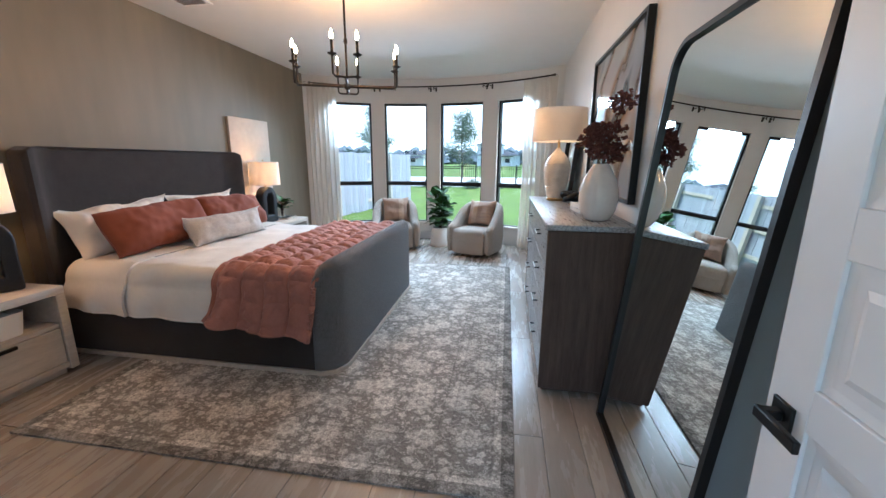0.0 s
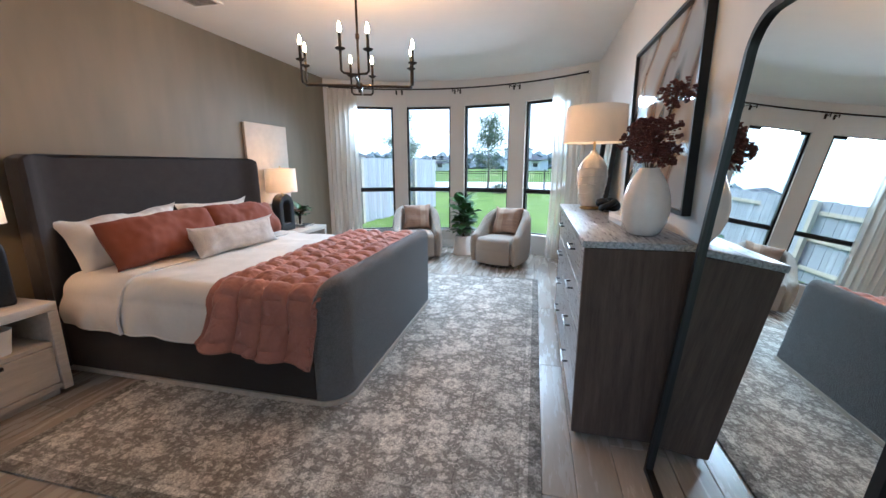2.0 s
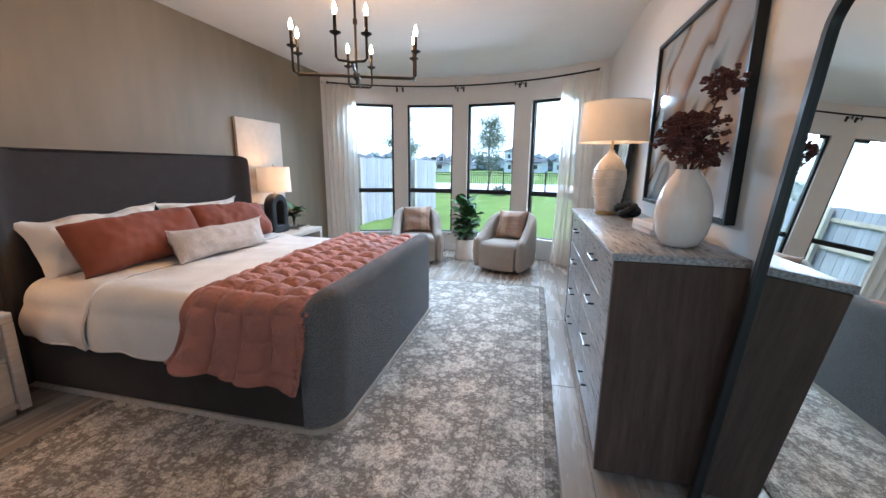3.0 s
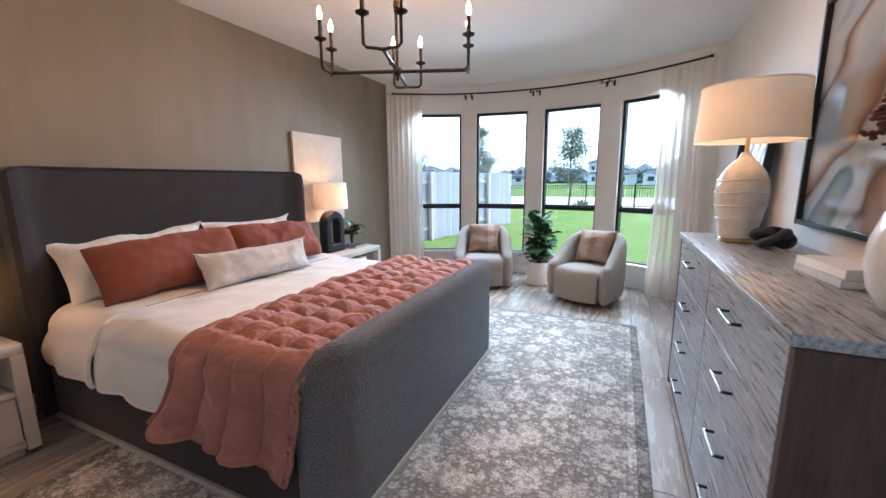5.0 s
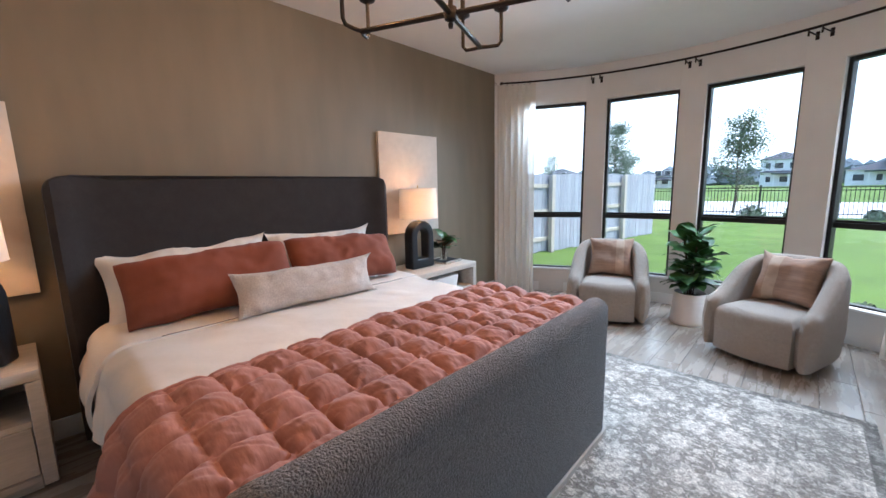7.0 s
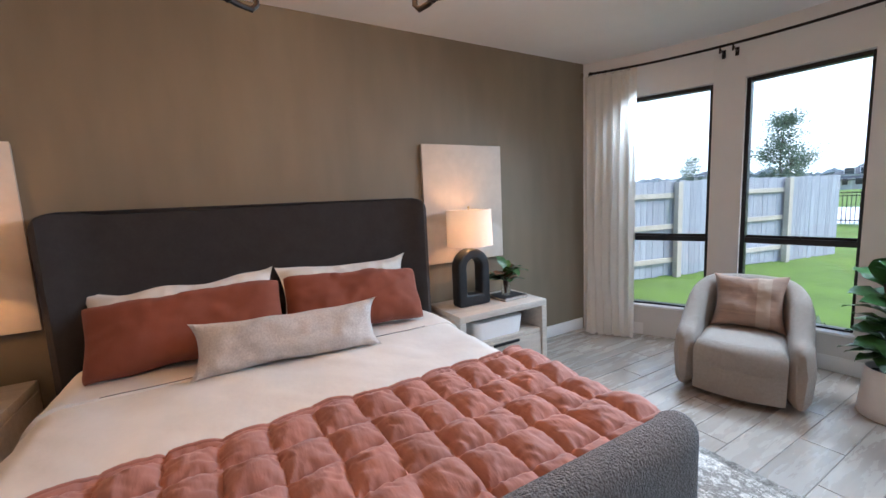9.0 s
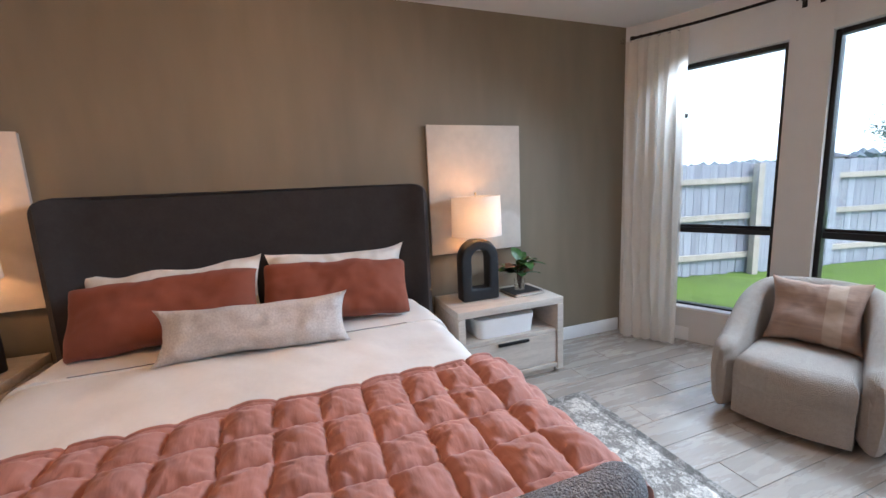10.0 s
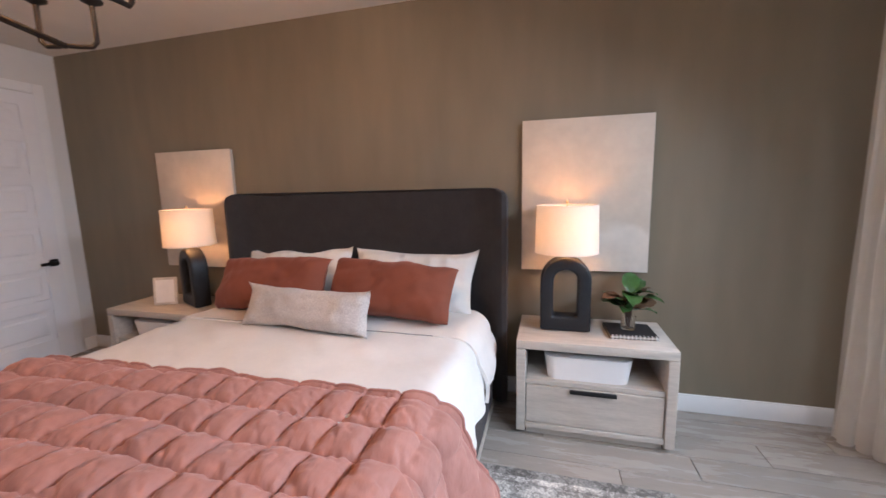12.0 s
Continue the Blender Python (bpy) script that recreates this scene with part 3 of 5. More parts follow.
# shams stand on the sheet and lean on the headboard
for yy, sd, w, tip in ((2.81, 1, 0.95, -1.3), (3.765, 2, 0.91, 1.5)):
    cushion("sleeping_pillow", w, 0.44, 0.20, pose(-3.175, yy, 0.885, -28, tip, 90), M_LINEN, "white cotton pillow with a flat border leaning against the headboard", sd, "white pillows", pinch=0.08, crease=0.018, flange=0.03)
for yy, sd, w, h, tip, turn in ((2.838, 3, 0.91, 0.375, -2.8, 86.3), (3.725, 4, 0.855, 0.36, 2.0, 85)):
    cushion("rust_pillow", w, h, 0.21, pose(-2.865, yy, 0.908, -30, tip, turn), M_RUST, "rust velvet pillow with a soft sheen", sd, "rust pillows", crease=0.013, pinch=0.04, flop=-0.7)
cushion("lumbar_pillow", 0.89, 0.245, 0.17, pose(-2.600, 3.29, 0.832, -20, 0, 85.4), M_LUMBAR, "oatmeal woven lumbar pillow", 5, crease=0.014, pinch=0.06, flop=0.9)


# ---- nightstands, lamps, wall art ----
def nightstand(y0):
    e = thing("nightstand", (-3.41, y0, 0), "washed oak nightstand with an open shelf and one drawer", "nightstand", "nightstands")
    D, W, Hh = 0.49, 0.885, 0.616
    part("top_board", box(0.0, D + 0.01, 0, W, Hh - 0.055, Hh, 0.006, 2), M_OAK, e)
    for a in (0, W - 0.055):
        part("side_panel", box(0.0, D + 0.01, a, a + 0.055, 0.03, Hh - 0.056, 0.004, 1), M_OAK, e)
    part("back_panel", box(0.003, 0.02, 0.056, W - 0.056, 0.06, Hh - 0.057), M_OAK, e)
    part("shelf", box(0.021, D - 0.01, 0.056, W - 0.056, 0.335, 0.365, 0.003, 1), M_OAK, e)
    part("bottom_board", box(0.021, D + 0.006, 0.056, W - 0.056, 0.052, 0.085, 0.003, 1), M_OAK, e)
    d = part("drawer", box(D - 0.03, D - 0.004, 0.060, W - 0.060, 0.089, 0.331, 0.003, 1), M_OAK, e)
    part("handle", box(D - 0.003, D + 0.018, W / 2 - 0.13, W / 2 + 0.13, 0.305, 0.327, 0.004, 2), M_BLACK, d, "slim black metal pull")
    part("plinth", box(0.04, D - 0.03, 0.057, W - 0.057, 0.0, 0.049, 0.003, 1), M_OAK, e)
    return e


nightstand(4.515)
nightstand(1.175)


def basket(y):
    b = prism(round_rect(-0.15, 0.15, -0.25, 0.25, 0.06), 0.0, 0.145)
    bmesh.ops.delete(b, geom=[f for f in b.faces if f.normal.z > 0.9], context='FACES_ONLY')
    for v in b.verts:
        k = 0.92 + 0.08 * v.co.z / 0.145
        v.co.x, v.co.y = v.co.x * k, v.co.y * k
    bmesh.ops.solidify(b, geom=list(b.faces), thickness=0.012)
    solo("storage_box", b, M_TRIM, (-3.10, y, 0.366), "white open storage box on the nightstand shelf", "box", "shelf boxes")


basket(4.93)
basket(1.62)


def arch_lamp(y, watts, turn=0):
    e = thing("table_lamp", (-3.17, y, 0.617), "table lamp with a dark arch base and lit white drum shade", "lamp", "bedside lamps")
    # arch: a flat ring, square below and round above
    R, w, h, d = 0.153, 0.080, 0.475, 0.062
    def ring(r, zlow):
        pts = [(-r, zlow)]
        for k in range(17):
            a = math.pi - math.pi * k / 16
            pts.append((r * math.cos(a), h - R + r * math.sin(a)))
        pts.append((r, zlow))
        return pts
    b = bmesh.new()
    A, B = ring(R, 0.0), ring(R - w, 0.095)
    va = [[b.verts.new((s, p[0], p[1])) for p in A] for s in (-d, d)]
    vb = [[b.verts.new((s, p[0], p[1])) for p in B] for s in (-d, d)]
    n = len(A)
    for i in range(n):
        j = (i + 1) % n
        b.faces.new((va[1][i], va[1][j], vb[1][j], vb[1][i]))
        b.faces.new((va[0][i], vb[0][i], vb[0][j], va[0][j]))
        b.faces.new((va[0][i], va[0][j], va[1][j], va[1][i]))
        b.faces.new((vb[0][i], vb[1][i], vb[1][j], vb[0][j]))
    bmesh.ops.recalc_face_normals(b, faces=b.faces)
    sharp = [ed for ed in b.edges if len(ed.link_faces) == 2 and ed.calc_face_angle(0) > 0.9]
    bmesh.ops.bevel(b, geom=sharp, offset=0.018, segments=4, profile=0.5, affect='EDGES')
    bmesh.ops.rotate(b, cent=(0, 0, 0), matrix=Matrix.Rotation(radians(turn), 3, 'Z'), verts=b.verts)
    part("base", b, M_NAVY, e, "matt blue-black ceramic arch")
    part("neck", lathe([(0.012, h - 0.004), (0.012, h + 0.03), (0.008, h + 0.035), (0.008, h + 0.095)], 12), M_BRASS, e)
    z0, z1 = h + 0.028, h + 0.318
    sh = bmesh.new()
    lathe([(0.191, z0), (0.184, z1)], 48, sh)
    bmesh.ops.delete(sh, geom=[f for f in sh.faces if len(f.verts) > 4], context='FACES_ONLY')
    part("shade", sh, M_SHADE, e, "lit white linen drum shade")
    for rr, zz in ((0.191, z0), (0.184, z1)):
        part("shade_rim", tube([(rr * math.cos(a), rr * math.sin(a), zz) for a in [2 * math.pi * k / 40 for k in range(41)]], 0.003, 6), M_SHADE, e)
    sp = tube([(-0.184, 0, z1 - 0.01), (0.184, 0, z1 - 0.01)], 0.002, 6)
    tube([(0, 0, h + 0.09), (0, 0, z1 + 0.012)], 0.003, 6, sp)
    part("spider", sp, M_BRASS, e)
    part("finial", lathe([(0.004, z1 + 0.012), (0.009, z1 + 0.02), (0.007, z1 + 0.03), (0.0, z1 + 0.034)], 10), M_BRASS, e)
    part("bulb", lathe([(0.0, h + 0.10), (0.018, h + 0.115), (0.030, h + 0.15), (0.026, h + 0.18), (0.0, h + 0.20)], 14), M_BULB_S, e, "lit warm bulb")
    lp = new("bulb_light", bpy.data.lights.new("bulb_light", 'POINT'))
    lp.data.energy, lp.data.color, lp.data.shadow_soft_size = watts, WARM, 0.035
    lp.location = (-3.17 + 0.05, y, 0.617 + h + 0.165)
    return e


arch_lamp(4.80, BEDSIDE_WATTS)
arch_lamp(1.84, BEDSIDE_WATTS, -25)


def canvas_mat():
    if "canvas_wash" in MATS:
        return MATS["canvas_wash"]
    m = mat("canvas_wash", (0.66, 0.60, 0.54), 0.85, var=0.16, scale=2.2, bump=0.3, bscale=420)
    nt = m.node_tree
    p = nt.nodes["Principled BSDF"]
    src = p.inputs["Base Color"].links[0].from_socket
    tc = nt.nodes.new("ShaderNodeTexCoord")
    sx = nt.nodes.new("ShaderNodeSeparateXYZ")
    n = nt.nodes.new("ShaderNodeTexNoise")
    n.inputs["Scale"].default_value = 3.0
    ad = nt.nodes.new("ShaderNodeMath")
    ad.operation = 'MULTIPLY_ADD'
    ad.inputs[1].default_value = 0.35
    nt.links.new(tc.outputs["Object"], n.inputs["Vector"])
    nt.links.new(tc.outputs["Object"], sx.inputs[0])
    nt.links.new(n.outputs[0], ad.inputs[0])
    nt.links.new(sx.outputs[2], ad.inputs[2])
    r = nt.nodes.new("ShaderNodeValToRGB")
    e = r.color_ramp.elements
    e[0].position, e[0].color = 0.0, (1.06, 1.06, 1.05, 1)
    e[1].position, e[1].color = 1.0, (1.05, 1.02, 0.98, 1)
    for pos, c in ((0.40, (1.05, 1.05, 1.04, 1)), (0.44, (0.86, 0.82, 0.76, 1)), (0.55, (0.98, 0.93, 0.86, 1))):
        k = e.new(pos)
        k.color = c
    mr = nt.nodes.new("ShaderNodeMapRange")
    mr.inputs["From Min"].default_value, mr.inputs["From Max"].default_value = 0.9, 2.2
    nt.links.new(ad.outputs[0], mr.inputs[0])
    nt.links.new(mr.outputs[0], r.inputs[0])
    mx = nt.nodes.new("ShaderNodeMix")
    mx.data_type, mx.blend_type = 'RGBA', 'MULTIPLY'
    mx.inputs[0].default_value = 0.8
    nt.links.new(src, mx.inputs[6])
    nt.links.new(r.outputs[0], mx.inputs[7])
    nt.links.new(mx.outputs[2], p.inputs["Base Color"])
    return m


def canvas(y0, y1, lift=0.0):
    e = thing("wall_art", (XL + 0.002, 0, lift), "pale abstract canvas with washed cream tones", "picture", "bedside canvases")
    part("stretcher", box(0, 0.030, y0 + 0.004, y1 - 0.004, 0.959, 1.961, 0.003, 1), M_OAK, e)
    part("painted_canvas", box(0.0305, 0.036, y0, y1, 0.955, 1.965, 0.002, 2), canvas_mat(), e, "washed cream and sand paint")
    return e


canvas(4.51, 5.32)
canvas(1.31, 2.115, -0.062)


# ---- dresser and the things on it ----
def dresser():
    e = thing("dresser", (0.25, 2.31, 0), "dark rustic wooden dresser with eight drawers and steel pulls", "dresser")
    D, L, T = 0.505, 1.90, 1.085
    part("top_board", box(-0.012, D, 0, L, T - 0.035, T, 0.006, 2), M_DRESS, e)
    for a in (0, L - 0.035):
        part("side_panel", box(0, D, a, a + 0.035, 0.03, T - 0.036, 0.004, 1), M_DRESS_SIDE, e, "smooth darker brown side")
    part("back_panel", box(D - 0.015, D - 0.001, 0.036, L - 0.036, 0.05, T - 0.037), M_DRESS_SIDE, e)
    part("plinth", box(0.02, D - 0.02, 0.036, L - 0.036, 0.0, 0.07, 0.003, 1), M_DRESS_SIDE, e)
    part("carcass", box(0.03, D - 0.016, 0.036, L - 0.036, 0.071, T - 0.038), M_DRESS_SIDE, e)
    rows = 4
    zs = [0.078 + i * (T - 0.036 - 0.078) / rows for i in range(rows + 1)]
    cols = [0.038, L / 2, L - 0.038]
    for c in range(2):
        for r in range(rows):
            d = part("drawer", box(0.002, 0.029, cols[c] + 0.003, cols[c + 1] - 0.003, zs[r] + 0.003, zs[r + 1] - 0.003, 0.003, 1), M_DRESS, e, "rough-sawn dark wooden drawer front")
            cy, cz = (cols[c] + cols[c + 1]) / 2, (zs[r] + zs[r + 1]) / 2 + 0.03
            hd = tube([(-0.032, cy - 0.085, cz), (-0.032, cy + 0.085, cz)], 0.0046, 10)
            part("pull_bar", hd, M_STEEL, d, "brushed steel bar pull")
            for s in (-1, 1):
                part("pull_foot", box(-0.030, 0.001, cy + s * 0.078 - 0.005, cy + s * 0.078 + 0.005, cz - 0.005, cz + 0.005, 0.001, 1), M_BLACK, d)
    return e


dresser()


def dresser_lamp(x, y):
    z = 1.086
    e = thing("table_lamp", (x, y, z), "large cream ceramic table lamp with a lit drum shade", "lamp")
    prof = [(0.075, 0.022), (0.082, 0.03), (0.088, 0.06), (0.100, 0.12), (0.113, 0.19), (0.120, 0.24), (0.122, 0.28), (0.118, 0.32), (0.100, 0.37), (0.070, 0.415), (0.040, 0.445), (0.024, 0.465), (0.022, 0.48), (0.0, 0.48)]
    part("body", lathe(prof, 40), M_CERLAMP, e, "cream ceramic body with carved bands")
    bands = bmesh.new()
    for zz, rr in ((0.13, 0.103), (0.20, 0.116), (0.27, 0.1235), (0.335, 0.115)):
        tube([(rr * math.cos(a), rr * math.sin(a), zz + 0.004 * math.sin(3 * a)) for a in [2 * math.pi * k / 36 for k in range(37)]], 0.004, 6, bands)
    part("carved_bands", bands, M_CERLAMP, e)
    part("foot", lathe([(0.082, 0.0), (0.084, 0.004), (0.084, 0.018), (0.076, 0.024)], 36), M_BRASS, e, "thin brass foot")
    part("stem", lathe([(0.010, 0.478), (0.010, 0.58), (0.006, 0.60), (0.0, 0.60)], 12), M_BRASS, e)
    z0, z1, r0, r1 = 0.540, 0.815, 0.245, 0.230
    sh = bmesh.new()
    lathe([(r0, z0), (r1, z1)], 56, sh)
    bmesh.ops.delete(sh, geom=[f for f in sh.faces if len(f.verts) > 4], context='FACES_ONLY')
    part("shade", sh, M_SHADE, e, "lit linen drum shade")
    for rr, zz in ((r0, z0), (r1, z1)):
        part("shade_rim", tube([(rr * math.cos(a), rr * math.sin(a), zz) for a in [2 * math.pi * k / 48 for k in range(49)]], 0.004, 6), M_SHADE, e)
    part("bulb", lathe([(0.0, 0.60), (0.02, 0.615), (0.032, 0.65), (0.028, 0.685), (0.0, 0.70)], 14), M_BULB_S, e, "lit warm bulb")
    lp = new("bulb_light", bpy.data.lights.new("bulb_light", 'POINT'))
    lp.data.energy, lp.data.color, lp.data.shadow_soft_size = DRESSER_WATTS, WARM, 0.04
    lp.location = (x - 0.055, y, z + 0.66)


dresser_lamp(0.462, 3.84)


def vase(x, y):
    e = thing("vase", (x, y, 1.086), "white glazed vase holding dried burgundy flowers", "vase")
    prof = [(0.0, 0.0), (0.070, 0.0), (0.092, 0.012), (0.122, 0.06), (0.136, 0.12), (0.132, 0.18), (0.112, 0.24), (0.082, 0.285), (0.062, 0.31), (0.056, 0.325), (0.050, 0.325), (0.054, 0.30), (0.07, 0.27), (0.0, 0.25)]
    b = lathe(prof, 48)
    for v in b.verts:
        a = math.atan2(v.co.y, v.co.x)
        r = math.hypot(v.co.x, v.co.y)
        k = 1 - 0.07 * max(0.0, 1 - abs(math.sin(1.5 * a)) / 0.35) * min(1, v.co.z / 0.05)
        k *= 0.85 * (1 + 0.02 * math.sin(2 * a + 1))
        v.co.x, v.co.y, v.co.z = v.co.x * k, v.co.y * k, v.co.z * 1.06
    part("body", b, M_CERAMIC, e)
    return e


vase(0.565, 2.555)


def flower_head(b, c, r, n, rng):
    """A loose head: many small florets in bunches, each bunch at the end of its own stalk."""
    for _ in range(n):
        d = Vector((rng.gauss(0, 1), rng.gauss(0, 1), rng.gauss(0, 0.9) + 0.25)).normalized()
        hub = c + Vector((d.x * r, d.y * r, d.z * r * 0.9)) * rng.uniform(0.62, 1.05)
        tube([c - Vector((0, 0, r * 0.6)), c.lerp(hub, 0.5), hub], 0.0012, 4, b)
        for _ in range(9):
            o = Vector((rng.gauss(0, 1), rng.gauss(0, 1), rng.gauss(0, 0.8))).normalized() * rng.uniform(0.004, 0.017)
            q = bmesh.ops.create_icosphere(b, subdivisions=1, radius=rng.uniform(0.0055, 0.010))
            for v in q["verts"]:
                v.co = Vector((v.co.x, v.co.y, v.co.z * 0.7)) + hub + o


def flowers(x, y, z):
    rng = random.Random(5)
    e = thing("dried_flowers", (x, y, z), "dried burgundy hydrangea stems standing in the white vase", "flowers")
    heads = [((-0.065, 0.02, 0.165), 0.078), ((0.035, -0.02, 0.225), 0.080), ((0.08, 0.03, 0.11), 0.066), ((-0.03, 0.06, 0.235), 0.066), ((0.0, -0.05, 0.115), 0.070), ((0.082, -0.01, 0.400), 0.078)]
    for c, r in heads:
        c = Vector(c)
        st = tube([(0.0 + c.x * 0.05, c.y * 0.05, -0.05), (c.x * 0.3, c.y * 0.3, c.z * 0.4), (c.x * 0.8, c.y * 0.8, c.z * 0.8), c], 0.004, 6)
        stem = part("stem", st, M_STEM, e)
        b = bmesh.new()
        flower_head(b, c, r, 46, rng)
        part("flower_head", b, M_FLOWER, stem, "dried burgundy flower cluster", smooth=False)


flowers(0.565, 2.555, 1.086 + 0.30)


# ---- picture and mirrors on the east side ----
def framed_picture():
    e = thing("framed_picture", (XR - 0.002, 2.57, 1.185), "large framed abstract photograph in a deep black frame", "picture")
    W, Hh, d, t = 1.40, 1.12, 0.045, 0.025
    fr = box(-d, 0, 0, t, 0, Hh, 0.002, 1)
    box(-d, 0, W - t, W, 0, Hh, 0.002, 1, fr)
    box(-d, 0, t, W - t, 0, t, 0.002, 1, fr)
    box(-d, 0, t, W - t, Hh - t, Hh, 0.002, 1, fr)
    part("frame", fr, M_BLACK, e, "deep black wooden frame")
    part("print", box(-0.02, -0.004, t, W - t, t, Hh - t), art_mat(), e, "blurred grey, blue and brown abstract print", smooth=False)
    return e


def art_mat():
    m = bpy.data.materials.new("abstract_print")
    m.use_nodes = True
    nt = m.node_tree
    p = nt.nodes["Principled BSDF"]
    p.inputs["Roughness"].default_value = 0.07
    tc = nt.nodes.new("ShaderNodeTexCoord")
    n = nt.nodes.new("ShaderNodeTexNoise")
    n.inputs["Scale"].default_value = 1.3
    n.inputs["Detail"].default_value = 1
    n.inputs["Distortion"].default_value = 1.5
    w = nt.nodes.new("ShaderNodeTexWave")
    w.bands_direction = 'DIAGONAL'
    w.inputs["Scale"].default_value = 0.55
    w.inputs["Distortion"].default_value = 2.4
    w.inputs["Detail"].default_value = 0.0
    nt.links.new(tc.outputs["Object"], n.inputs["Vector"])
    nt.links.new(tc.outputs["Object"], w.inputs["Vector"])
    r = nt.nodes.new("ShaderNodeValToRGB")
    els = r.color_ramp.elements
    els[0].position, els[0].color = 0.0, (0.07, 0.09, 0.12, 1)
    els[1].position, els[1].color = 1.0, (0.33, 0.34, 0.36, 1)
    for pos, c in ((0.30, (0.22, 0.26, 0.31, 1)), (0.45, (0.07, 0.095, 0.12, 1)), (0.52, (0.30, 0.33, 0.37, 1)), (0.68, (0.27, 0.28, 0.30, 1)), (0.76, (0.10, 0.056, 0.036, 1)), (0.86, (0.24, 0.17, 0.13, 1))):
        k = els.new(pos)
        k.color = c
    mx = nt.nodes.new("ShaderNodeMath")
    mx.operation = 'MULTIPLY_ADD'
    mx.inputs[1].default_value = 0.45
    nt.links.new(w.outputs["Fac"], mx.inputs[0])
    nt.links.new(n.outputs[0], mx.inputs[2])
    nt.links.new(mx.outputs[0], r.inputs[0])
    nt.links.new(r.outputs[0], p.inputs["Base Color"])
    return m


framed_picture()


def standing_mirror(name, at, W, Hh, r, d, t, label):
    """In its own x (across), z (up) plane, facing +y; stands on z = 0."""
    e = thing(name, at, label, "mirror")
    def ring(inset):
        out = []
        rr = max(0.005, r - inset)
        for cx, cz, a0 in ((W / 2 - r, Hh - r, 0), (-W / 2 + r, Hh - r, 90)):
            for k in range(9):
                a = radians(a0 + 90 * k / 8)
                out.append((cx + rr * math.cos(a), cz + rr * math.sin(a)))
        out += [(-W / 2 + inset, inset), (W / 2 - inset, inset)]
        return out
    A, B = ring(0), ring(t)
    b = bmesh.new()
    va = [[b.verts.new((p[0], s, p[1])) for p in A] for s in (0, d)]
    vb = [[b.verts.new((p[0], s, p[1])) for p in B] for s in (0, d)]
    n = len(A)
    for i in range(n):
        j = (i + 1) % n
        b.faces.new((va[1][i], va[1][j], vb[1][j], vb[1][i]))
        b.faces.new((va[0][i], vb[0][i], vb[0][j], va[0][j]))
        b.faces.new((va[0][i], va[0][j], va[1][j], va[1][i]))
        b.faces.new((vb[0][i], vb[1][i], vb[1][j], vb[0][j]))
    part("frame", b, M_BLACK, e, "thin black metal frame")
    g = bmesh.new()
    C = ring(t - 0.001)
    f1 = [g.verts.new((p[0], d * 0.45, p[1])) for p in C]
    f0 = [g.verts.new((p[0], 0.004, p[1])) for p in C]
    g.faces.new(f1)
    g.faces.new(list(reversed(f0)))
    for i in range(n):
        j = (i + 1) % n
        g.faces.new((f0[i], f0[j], f1[j], f1[i]))
    part("mirror_glass", g, M_MIRROR, e, "clear silvered mirror glass", smooth=False)
    return e


standing_mirror("floor_mirror", pose(0.600, 1.6225, 0.006, 0, 0, 90) @ pose(0, 0, 0, 5.2), 1.015, 1.98, 0.14, 0.030, 0.024, "tall black-framed mirror with rounded upper corners leaning on the wall")

standing_mirror("floor_mirror", pose(0.60, 4.80, 0.006, 0, 0, 90) @ pose(0, 0, 0, 5.2), 0.74, 1.95, 0.13, 0.045, 0.026, "black-framed leaning mirror standing between the dresser and curtain")


# ---- the entrance door ----
def panel_door(name, at, W, Hh, rows, hand, label, hz=0.9175):
    """Leaf along +x from the hinge, faces in y, panels sunk on both faces."""
    e = thing(name, at, label, "door", kind="structure")
    st = 0.125
    leaf = bmesh.new()
    box(0, st, 0, 0.04, 0, Hh, 0.002, 1, leaf)
    box(W - st, W, 0, 0.04, 0, Hh, 0.002, 1, leaf)
    for a, c in rows:
        box(st, W - st, 0, 0.04, a, c, 0.002, 1, leaf)
    part("leaf", leaf, M_DOOR, e)
    for (a0, a1), (b0, b1) in zip(rows, rows[1:]):
        b = box(st, W - st, 0.012, 0.028, a1, b0)
        part("panel", b, M_DOOR, e, smooth=False)
        q = bmesh.new()
        for yy, sgn in ((0.028, 1), (0.012, -1)):
            lo = [(st + .001, a1 + .001), (W - st - .001, a1 + .001), (W - st - .001, b0 - .001), (st + .001, b0 - .001)]
            i1 = 0.045
            hi = [(st + i1, a1 + i1), (W - st - i1, a1 + i1), (W - st - i1, b0 - i1), (st + i1, b0 - i1)]
            i2 = 0.062
            hh = [(st + i2, a1 + i2), (W - st - i2, a1 + i2), (W - st - i2, b0 - i2), (st + i2, b0 - i2)]
            r0 = [q.verts.new((p[0], yy + sgn * 0.0005, p[1])) for p in hi]
            r1 = [q.verts.new((p[0], yy + sgn * 0.008, p[1])) for p in hh]
            r2 = [q.verts.new((p[0], yy + sgn * 0.003, p[1])) for p in lo]
            r3 = [q.verts.new((p[0], yy + sgn * 0.0005, p[1])) for p in [(st + .022, a1 + .022), (W - st - .022, a1 + .022), (W - st - .022, b0 - .022), (st + .022, b0 - .022)]]
            for k in range(4):
                j = (k + 1) % 4
                q.faces.new((r0[k], r0[j], r1[j], r1[k]))
                q.faces.new((r2[k], r2[j], r3[j], r3[k]))
            q.faces.new(r1)
        part("panel_moulding", q, M_DOOR, e, smooth=False)
    for s in hand:
        y0 = 0.04 if s > 0 else 0.0
        hdl = box(W - 0.095, W - 0.03, min(y0, y0 + s * 0.009), max(y0, y0 + s * 0.009), hz - 0.0325, hz + 0.0325, 0.002, 1)
